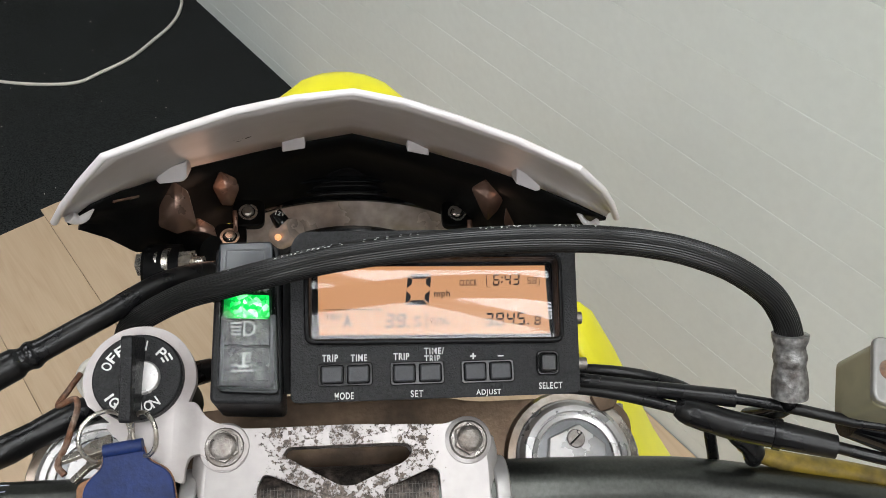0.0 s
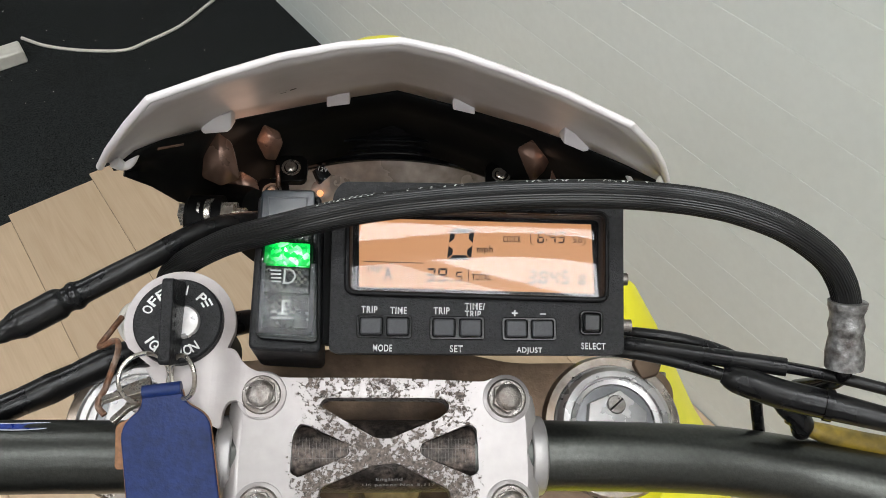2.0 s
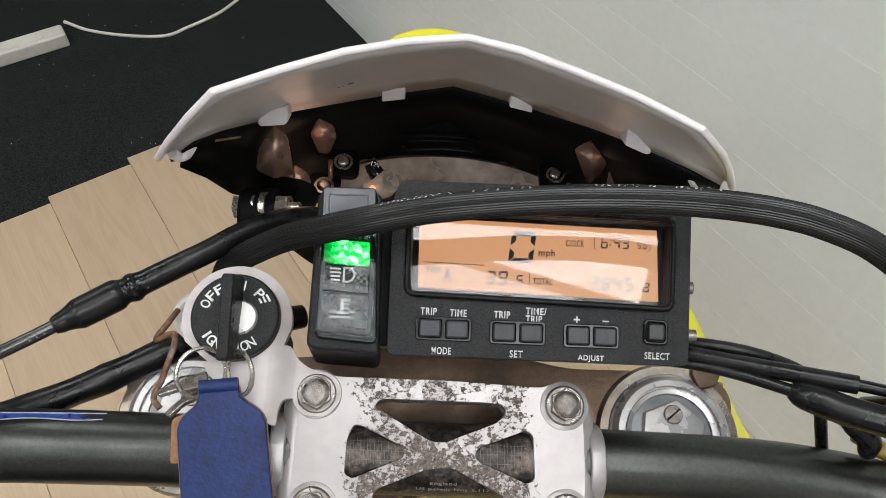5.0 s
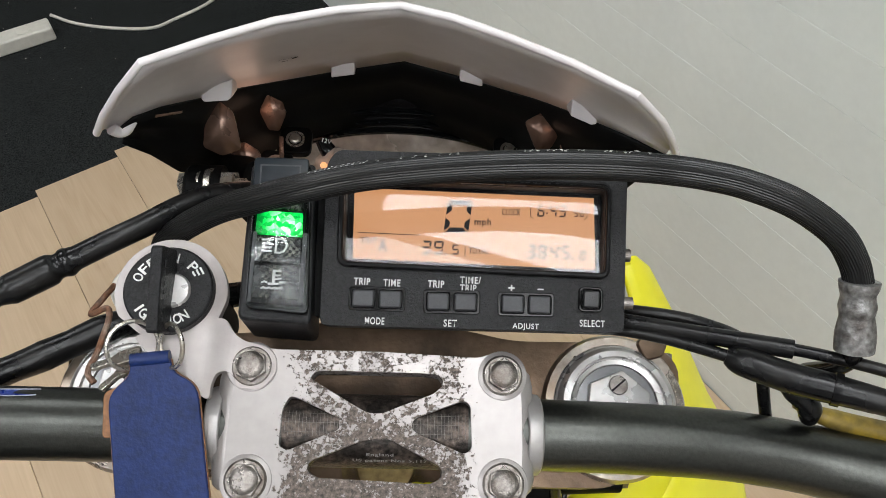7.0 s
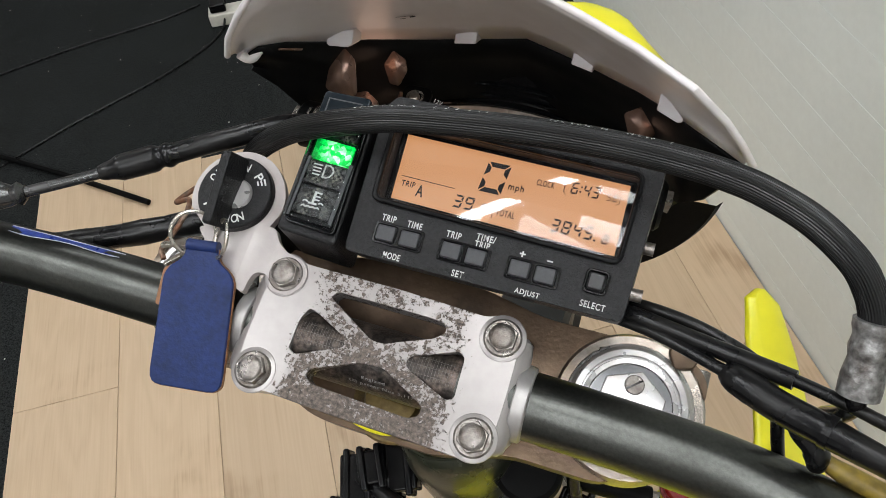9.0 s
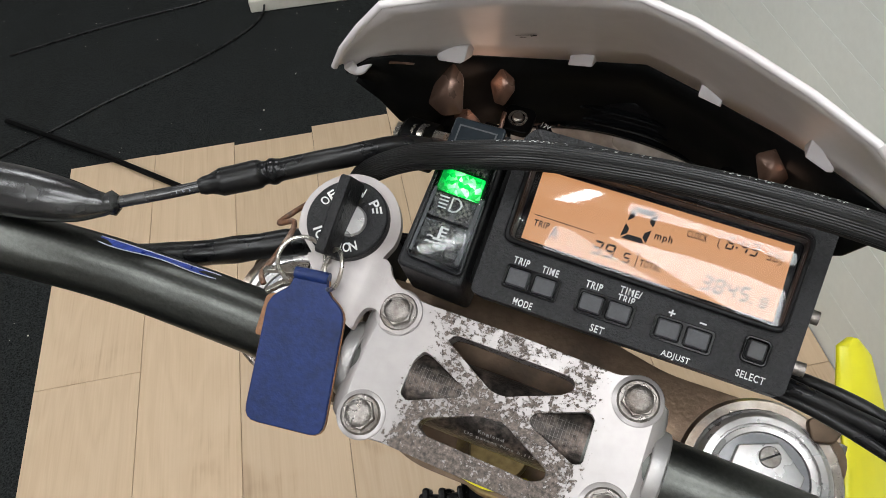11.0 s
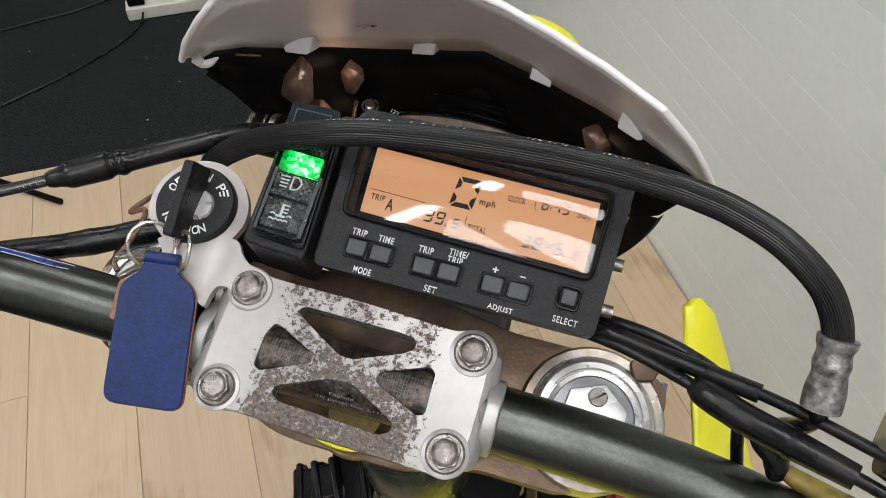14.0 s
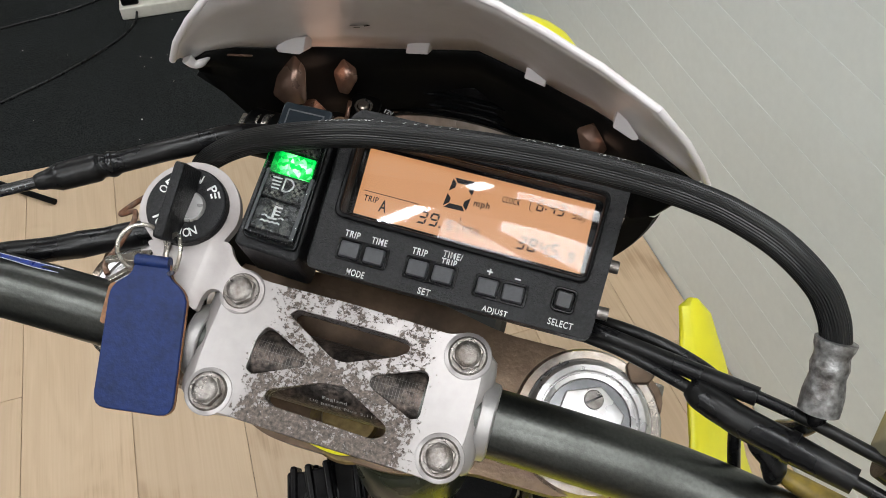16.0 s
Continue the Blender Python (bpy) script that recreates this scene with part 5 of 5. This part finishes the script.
# coloured strips stand in for light passing through slots of the shell
for a, b in (((-110.5, 136.5, -21.2), (-91.5, 144, -27)), ((-86, 174, -62), (-52, 188, -76)), ((66, 180, -66), (90, 166, -52)), ((97, 147, -27), (111, 137, -19))):
    a, b = Vector(a), Vector(b)
    d = Vector((0, -1.1, 0.2))
    bm = bmesh.new()
    e = (b - a) * 0.22
    quad(bm, [a + e - d * 0.6, b - e - d * 0.6, b - e + d * 0.2, a + e + d * 0.5])
    thicken(part("slot_light_strip", bm, WARM_LEAK, shell, "strip tinted as light showing through a slot in the shell", smooth=False), 0.6)
BLADES = (((-86, 162.5, -50.6), (-93.7, 152.3, -58.3), (-95.2, 144, -66), (-85.7, 140.5, -68.4), (-75.8, 143.9, -66.5), (-79.2, 158.3, -54.5)),
          ((-85.5, 154.2, -85.4), (-78.6, 156.1, -84), (-70.7, 152.2, -86.8), (-68.8, 145.1, -92.2), (-77.5, 139.3, -96.5), (-86.3, 142.7, -94)),
          ((-66.1, 177.3, -69), (-58, 174.6, -72), (-56.4, 170, -76), (-60.5, 163.2, -83), (-66, 163, -82), (-70.4, 170, -74)),
          ((-61.2, 162.6, -88.6), (-58.8, 162.6, -88.6), (-58.2, 151, -92.3), (-60.6, 150.6, -92.6)),
          ((69.1, 161.7, -57.3), (77.5, 166.1, -54), (90, 162.3, -56.8), (84.7, 152.1, -64.4), (78.6, 147, -68.3), (74.5, 152.4, -63.4)),
          ((71, 156, -88), (74, 156, -88), (74.6, 146, -92), (71.4, 146, -92)),
          ((95.9, 161.9, -57.3), (100.8, 160, -58.7), (106, 145.2, -69.8), (97, 141, -73), (88.2, 145.3, -69.8), (89.2, 154.9, -62.5)))
# blades carry the lamp's glow in their colour
for pts in BLADES:
    bm = bmesh.new()
    mid = sum((Vector(p) for p in pts), Vector()) / len(pts) + Vector((0, -0.3, 0.2))
    ring = [Vector(p) for p in pts]
    n = len(ring)
    soft = []
    for i in range(n):
        soft += [ring[i].lerp(ring[i - 1], 0.14), ring[i] * 0.92 + (ring[i - 1] + ring[(i + 1) % n]) * 0.04, ring[i].lerp(ring[(i + 1) % n], 0.14)]
    for p, q in zip(soft, soft[1:] + soft[:1]):
        bm.faces.new([bm.verts.new(v) for v in (p, q, mid)])
    bmesh.ops.remove_doubles(bm, verts=bm.verts, dist=0.01)
    thicken(part("bracket_blade", bm, WARM_LEAK, headlight, "metal blade, its copper tone standing for warm lamp light", sharp=80), 0.8)
part("flasher_drum", tube([(-88, 143, -92), (-76, 138, -84), (-70, 135, -80)], [8.5, 9, 8.4], 24), MATT_BLACK, headlight, "black drum behind the cowl")
for sx in (-1, 1):
    bm = lathe([(0, 4), (11, 4), (13, 2), (13, -14), (0, -14)], move(sx * 96, 120, -66) @ rotate("Y", 90 * sx), 28)
    part("cowl_mount", bm, MATT_BLACK, shell, "rubber mount of the cowl")
    bm = tube([(sx * 102, 121.5, -62), (sx * 69.5, 120.5, -55.5)], 2.6, 14, smooth_line=False)
    bolt = part("mount_bolt", bm, NICKEL, shell, "zinc bolt through the cowl mount")
    for d, r, l in ((0, 7, 5), (10, 8, 1.4), (14, 8.4, 3), (22, 7, 6)):
        p0 = Vector((sx * 102, 121.5, -62))
        p1 = Vector((sx * 69.5, 120.5, -55.5))
        u = (p1 - p0).normalized()
        part("mount_nut", tube([p0 + u * d, p0 + u * (d + l)], r * 0.9, 6 if l > 4 else 20, smooth_line=False), NICKEL, shell)

# bodywork below
FEN = []
for y, zc, half in ((388, -294, 12), (384, -287, 38), (376, -281, 54), (358, -275, 76), (336, -271, 92), (300, -269, 99), (240, -269, 97), (190, -270, 88)):
    row = []
    for k in range(-6, 7):
        u = k / 6
        crease = 5 * max(0, 1 - abs(abs(u) - 0.62) * 5)
        row.append((u * half + 4, y - 6 * u * u, zc - (10 + 0.28 * half) * abs(u) ** 2.6 + crease))
    FEN.append(row)
thicken(part("front_fender", loft([[Vector(p) for p in r] for r in FEN]), YELLOW, bike, "yellow plastic front mudguard", sharp=60), 3.0)


inner = [(184, 157, -267), (178, 149, -267), (183, 120, -264), (194, 86, -260), (201, 53, -256), (205, 20, -250), (200, -6, -246), (184, -30, -240), (168, -70, -236), (160, -130, -232)]
outer = [(191, 158, -270), (203, 152, -275), (223, 124, -290), (241, 94, -306), (258, 62, -318), (278, 30, -326), (286, 0, -330), (288, -34, -330), (280, -80, -330), (266, -140, -330)]
rows3 = []
for t, rise in ((0, 0), (0.1, 2.5), (0.25, 5), (0.27, 5.3), (0.5, 6), (0.75, 4), (0.95, 1), (1.0, -1.5)):
    rows3.append([Vector(a).lerp(Vector(b), t) + Vector((0, 0, rise)) for a, b in zip(inner, outer)])
thicken(part("radiator_shroud", loft(rows3), YELLOW, bike, "yellow plastic radiator shroud", sharp=30), 3.0)
tankrow = [(150, 0, -252), (128, -22, -250), (104, -44, -248), (80, -80, -240), (70, -140, -232)]
thicken(part("tank_panel", loft([[Vector(p) for p in inner[5:]], [Vector(a).lerp(Vector(b), 0.5) + Vector((0, 0, 7)) for a, b in zip(inner[5:], tankrow)], [Vector(p) for p in tankrow]]), YELLOW, bike, "yellow plastic tank panel", sharp=60), 3.0)
tank = []
for i in range(9):
    t = i / 8
    y = -92 - 330 * t
    h = -225 + 40 * math.sin(math.pi * min(1, t * 1.1)) - 20 * t
    half = 75 + 35 * math.sin(math.pi * t)
    tank.append([rotate("Z", 24) @ Vector((66 + half * math.cos(a), y, h - 130 + 130 * math.sin(a) ** 0.8)) for a in [radians(4 + 172 * k / 16) for k in range(17)]])
thicken(part("fuel_tank", loft(tank), YELLOW, bike, "yellow plastic fuel tank", sharp=60), 3.0)
neck = part("steering_head", tube([(26, -8, -74), (30, -15, -92), (36, -25, -160), (44, -40, -300)], [25, 29, 30, 33], 40), OLIVE_REFLECTION, bike, "dark painted steering head of the frame, tinted olive for yellow reflections")
part("bearing_ring", lathe([(20, -72.5), (25, -72.5), (26.5, -75), (26, -79), (20, -79)], move(25, -8, 0), 48), RUST, neck, "rusty bearing ring")
part("round_cap", lathe([(0, -96), (15, -96), (17.5, -98), (18, -104), (16.5, -106), (18, -108), (18, -150), (0, -150)], move(68, -20, 0), 40), MATT_BLACK, bike, "round black rubber cap")
part("frame_tube", tube([(20, -60, -240), (60, -110, -270), (80, -250, -300)], 18, 20), MATT_BLACK, bike, "black frame tube")
for x, y, z, s, turn in ((-14, -44, -128, (16, 18, 16), 28), (-2, -40, -134, (22, 26, 20), 24), (-22, -52, -140, (20, 26, 18), 20), (-8, -62, -150, (24, 18, 20), -14), (-26, -74, -160, (18, 20, 16), 35), (60, -34, -150, (30, 22, 24), 10), (96, -30, -158, (20, 16, 18), -8)):
    bm = box(bmesh.new(), tuple(-v / 2 for v in s), tuple(v / 2 for v in s), move(x, y, z) @ rotate("Z", turn))
    for k in (-1, 1):
        box(bm, (k * s[0] * 0.3 - 2, -s[1] / 2 - 3, -s[2] / 4), (k * s[0] * 0.3 + 2, s[1] / 2 + 3, s[2] / 2 + 2), move(x, y, z) @ rotate("Z", turn))
    part("wiring_connector", bm, GLOSS_BLACK, bike, "black wiring connector block", 1.5)
for k, pts in enumerate((((-20, -50, -130), (20, -60, -120), (60, -50, -135), (100, -30, -150)), ((70, -20, -110), (80, -40, -140), (100, -60, -180)), ((90, -14, -110), (96, -40, -150), (70, -70, -190)),
                         ((-30, -46, -150), (-20, -80, -170), (0, -110, -220)), ((50, -30, -120), (56, -60, -160), (40, -100, -230)))):
    part("wiring_loom", tube(pts, 4.5 - 0.4 * k, 12), SLEEVE, bike, "black wiring")
part("horn_bracket", tube([(92, -16, -132), (112, -15, -136), (132, -14, -140)], 6, 14), MATT_BLACK, bike, "black bracket with steel bolt")
part("bracket_bolt", tube([(130, -14, -140), (137, -13.5, -140)], 4, 6, smooth_line=False), STEEL, bike)
part("radiator_cap", lathe([(0, 4), (7.5, 4), (9, 2), (9, -4), (11, -4), (11, -9), (0, -9)], move(154, 1, -205), 36), RED, bike, "red radiator cap")
part("warning_sticker", prism(rounded([(-8, -5.5), (8, -5.5), (8, 5.5), (-8, 5.5)], 2), 0, 0.6, (), move(171, 1, -200) @ rotate("Z", 15) @ rotate("X", 10)), PAPER, bike, "white sticker with unreadable print")

# front wheel under the mudguard
WHEEL = Matrix(((0, 0, 1, 4), (1, 0, 0, 40), (0, 1, 0, -812), (0, 0, 0, 1)))
wheel = part("front_wheel", lathe([(245, -30), (262, -42), (286, -36), (300, -18), (303, 0), (300, 18), (286, 36), (262, 42), (245, 30)], WHEEL, 64), TYRE, bike, "black front tyre")
part("rim", lathe([(246, -32), (232, -30), (226, -12), (226, 12), (232, 30), (246, 32)], WHEEL, 48), GREY_METAL, wheel)
part("hub", lathe([(0, -50), (24, -50), (28, -30), (28, 30), (24, 50), (0, 50)], WHEEL, 28), GREY_METAL, wheel)
for i in range(18):
    a = 2 * math.pi * i / 18
    part("spoke", tube([WHEEL @ Vector((26 * math.cos(a), 26 * math.sin(a), 24 * (-1) ** i)), WHEEL @ Vector((228 * math.cos(a + 0.2), 228 * math.sin(a + 0.2), 0))], 1.6, 6, smooth_line=False), STEEL, wheel)

# ---- keys ----
KEYM = move(-82.5, 47.5, 14.2) @ rotate("X", 12) @ rotate("Y", -4)
key = tagged(new("ignition_key"), "ignition key with black plastic head, in the lock", "key")
key.matrix_basis = BIKE @ move(-80.2 * MM, 45.8 * MM, 8 * MM)
part("key_head", prism(rounded([(-16.3, -9), (16.3, -9), (16.3, 7), (-16.3, 7)], 2), -2.3, 2.3, (), KEYM @ Matrix(((0, 0, 1, 0), (1, 0, 0, 0), (0, 1, 0, 0), (0, 0, 0, 1)))), BLACK_PLASTIC, key, "black plastic key head", 0.7)
bm = bmesh.new()
for k in range(7):
    box(bm, (2.2, -12 + 3.4 * k, 0.5), (2.6, -12 + 3.4 * k + random.uniform(1.2, 2.6), 3.5), KEYM)
tagged(part("moulded_mark", bm, BLACK_PLASTIC, key), "raised unreadable lettering", kind="stuff")
part("blade", box(bmesh.new(), (-1.2, -5, -16), (1.2, 5, -8), KEYM), STEEL, key)
fob = tagged(new("key_ring"), "blue leatherette key fob on split rings with small keys", "key ring")
fob.matrix_basis = BIKE @ move(-72 * MM, -12 * MM, 0)
FM = move(-84.4, 20.4, 7.4) @ rotate("Z", 7.7) @ rotate("X", 16.5)
FO = rounded([(-7.2, 2.5), (7.2, 2.5), (8, -3.4), (16.4, -9.5), (17, -59.4), (-17, -59.4), (-16.4, -9.5), (-8, -3.4)], [1.5, 1.5, 4, 6, 6, 6, 6, 4])
leather = part("fob", prism(FO, -1.9, 1.9, (), FM), BLUE_LEATHER, fob, "dark blue leatherette tag with worn edges", 0.8, 3)
part("fob_edge", prism(rounded([(-7.5, 2.0), (7.5, 2.0), (8.3, -3.4), (16.7, -9.5), (17.3, -59.7), (-17.3, -59.7), (-16.7, -9.5), (-8.3, -3.4)], [1.5, 1.5, 4, 6, 6, 6, 6, 4]), -0.7, 0.7, (), FM), TAN_EDGE, leather, "tan leather edge")
part("strap_end", prism(rounded([(-21, -26), (-13, -26), (-13, -7), (-19, -9)], 2), -3.6, -2.4, (), FM), TAN_EDGE, leather, "tan leather strap end", 0.4)
part("fob_fold", tube([FM @ Vector((-7.1, 2.2, 0.6)), FM @ Vector((7.1, 2.2, 0.6))], 2.6, 16, smooth_line=False), BLUE_LEATHER, leather)
part("split_ring", ring_wire((-92, 27, 8), 9.5, 0.9, rotate("Y", 35) @ rotate("X", 20)), NICKEL, fob, "steel split ring")
part("split_ring", ring_wire((-77, 27, 11), 8.2, 0.9, rotate("Y", -48) @ rotate("X", 15)), NICKEL, fob, "steel split ring")
for turn, x, y, z in ((200, -94, 25, 0), (226, -94, 23, -2)):
    m = move(x, y, z) @ rotate("Z", turn) @ rotate("X", 40)
    part("small_key", prism(rounded([(-3, -4), (5, -4), (8, -1.8), (16, -1.8), (16, 1.8), (8, 1.8), (5, 4), (-3, 4)], 1.2), -0.9, 0.9, (), m), NICKEL, fob, "small worn steel key", 0.3)

# ---- on the floor ----
strip = tagged(new("power_strip"), "white extension socket with a black plug on black carpet", "power strip")
strip.matrix_basis = pose(-0.082, 2.075, -0.008, 0, 0, -2)
part("body", box(bmesh.new(), (-0.185, -0.03, 0), (0.185, 0.03, 0.042)), PALE_PLASTIC, strip, "white plastic socket body", 0.006, 3, unit=1.0)
for k in range(3):
    part("socket", lathe([(0.021, 0.0425), (0.021, 0.0435), (0.018, 0.0435), (0.017, 0.0428), (0, 0.0428)], move(-0.05 + 0.08 * k, 0, 0), 28), PALE_PLASTIC, strip, unit=1.0)
part("plug", box(bmesh.new(), (-0.175, -0.022, 0.042), (-0.125, 0.022, 0.072)), GLOSS_BLACK, strip, "black plug", 0.006, 3, unit=1.0)


def cable(name, pts, r, mat, label):
    ob = part(name, tube(pts, r, 10, 8), mat, None, unit=1.0)
    return tagged(ob, label, "cable")


cable("white_cable", [(0.118, 2.138, 0.012), (0.168, 2.08, -0.003), (0.252, 1.994, -0.003), (0.347, 1.93, -0.003), (0.42, 1.933, -0.003), (0.525, 1.95, -0.003), (0.62, 1.995, -0.003), (0.70, 2.04, -0.003), (0.76, 2.10, -0.003), (0.80, 2.18, -0.003), (0.80, 2.32, -0.003), (0.78, 2.6, -0.003)],
      0.0048, PALE_PLASTIC, "white mains cable lying on black carpet")
cable("black_cable", [(-0.95, 1.55, -0.004), (-0.805, 1.636, -0.004), (-0.694, 1.707, -0.004), (-0.576, 1.769, -0.004), (-0.441, 1.839, -0.004), (-0.30, 1.94, -0.004), (-0.235, 2.02, -0.002), (-0.215, 2.07, 0.03)], 0.0035, SLEEVE, "black mains cable lying on black carpet")
cable("black_cable", [(-1.0, 2.02, -0.004), (-0.717, 2.099, -0.004), (-0.561, 2.13, -0.004), (-0.423, 2.156, -0.004), (-0.3, 2.2, -0.004)], 0.003, SLEEVE, "thin black cable lying on black carpet")
rod = part("metal_rod", tube([(-0.95, 1.69, 0.004), (-0.66, 1.465, 0.012), (-0.464, 1.305, 0.010)], 0.0075, 14, smooth_line=False), MATT_BLACK, None, unit=1.0)
tagged(rod, "black metal rod lying across carpet and laminate", "rod")
bm = bmesh.new()
for i in range(260):
    x, y = random.uniform(-1.6, 0.8), random.uniform(1.48, 2.9)
    if i % 4 == 0:
        x, y = random.uniform(-1.5, -0.77), random.uniform(0.2, 1.5)
    s = random.uniform(0.0004, 0.0012) * (2 if i % 19 == 0 else 1)
    bmesh.ops.create_icosphere(bm, subdivisions=1, radius=s, matrix=move(x, y, -0.0075) @ rotate("Z", random.uniform(0, 180)) @ Matrix.Diagonal((random.uniform(0.6, 2.2), 1, 0.5, 1)))
tagged(part("carpet_lint", bm, PALE_PLASTIC, None, unit=1.0), "pale lint and crumbs on black carpet", "lint", kind="stuff")

# ---- boards of wall and floor ----
pitch = 0.0828
board_mesh = None
for i in range(36):
    z0 = -0.006 + 0.0433 - pitch + pitch * i
    if board_mesh is None:
        bm = bmesh.new()
        prof = [(0.013, 0.0), (0.0005, 0.0), (0.0, 0.0007), (0.0, pitch - 0.0010), (0.0005, pitch - 0.0003), (0.013, pitch - 0.0003)]
        rws = [[Vector((x, y, z)) for x, z in prof] for y in (-2.6, 4.6)]
        loft(rws, bm, True)
        bm.faces.new([v for v in list(bm.verts)[:6]])
        bm.faces.new([v for v in list(bm.verts)[6:12]])
        board = part("board", bm, WALL_PAINT, wall, unit=1.0, smooth=False)
        board_mesh = board.data
    else:
        board = new("board", board_mesh)
        board.parent = wall
    board.location = (WALL_X, 0, z0)
deck = tagged(part("laminate_floor", box(bmesh.new(), (-0.747, -1.6, -0.0079), (WALL_X - 0.004, 1.43, -0.0042)), MATT_BLACK, None, unit=1.0), "pale oak laminate boards laid loose on black carpet", "laminate floor", kind="structure")
XS = [-0.75, -0.533, -0.329, -0.124, 0.081, 0.286, 0.491, 0.696, WALL_X - 0.003]
ENDS = [1.451, 1.449, 1.437, 1.461, 1.487, 1.47, 1.49, 1.48]
JOINTS = [0.781, 0.10, -0.35, 0.33, -0.10, 0.62, 0.05, 0.5]
for i in range(8):
    cuts = [ENDS[i], JOINTS[i], JOINTS[i] - 1.2, -1.6]
    for y1, y0 in zip(cuts, cuts[1:]):
        w = XS[i + 1] - XS[i] - 0.0008
        ln = y1 - y0 - 0.0008
        bm = bmesh.new()
        lo, hi, c = -0.0042, 0.0, 0.0009
        base = [bm.verts.new((sx * w / 2, sy * ln / 2, lo)) for sx, sy in ((-1, -1), (1, -1), (1, 1), (-1, 1))]
        mid = [bm.verts.new((sx * w / 2, sy * ln / 2, hi - c)) for sx, sy in ((-1, -1), (1, -1), (1, 1), (-1, 1))]
        top = [bm.verts.new((sx * (w / 2 - c), sy * (ln / 2 - c), hi)) for sx, sy in ((-1, -1), (1, -1), (1, 1), (-1, 1))]
        bm.faces.new(top)
        for a, b in ((base, mid), (mid, top)):
            for j in range(4):
                bm.faces.new((a[j], a[(j + 1) % 4], b[(j + 1) % 4], b[j]))
        plank = part("plank", bm, WOOD, deck, unit=1.0, smooth=False)
        plank.location = ((XS[i] + XS[i + 1]) / 2, (y0 + y1) / 2, 0)
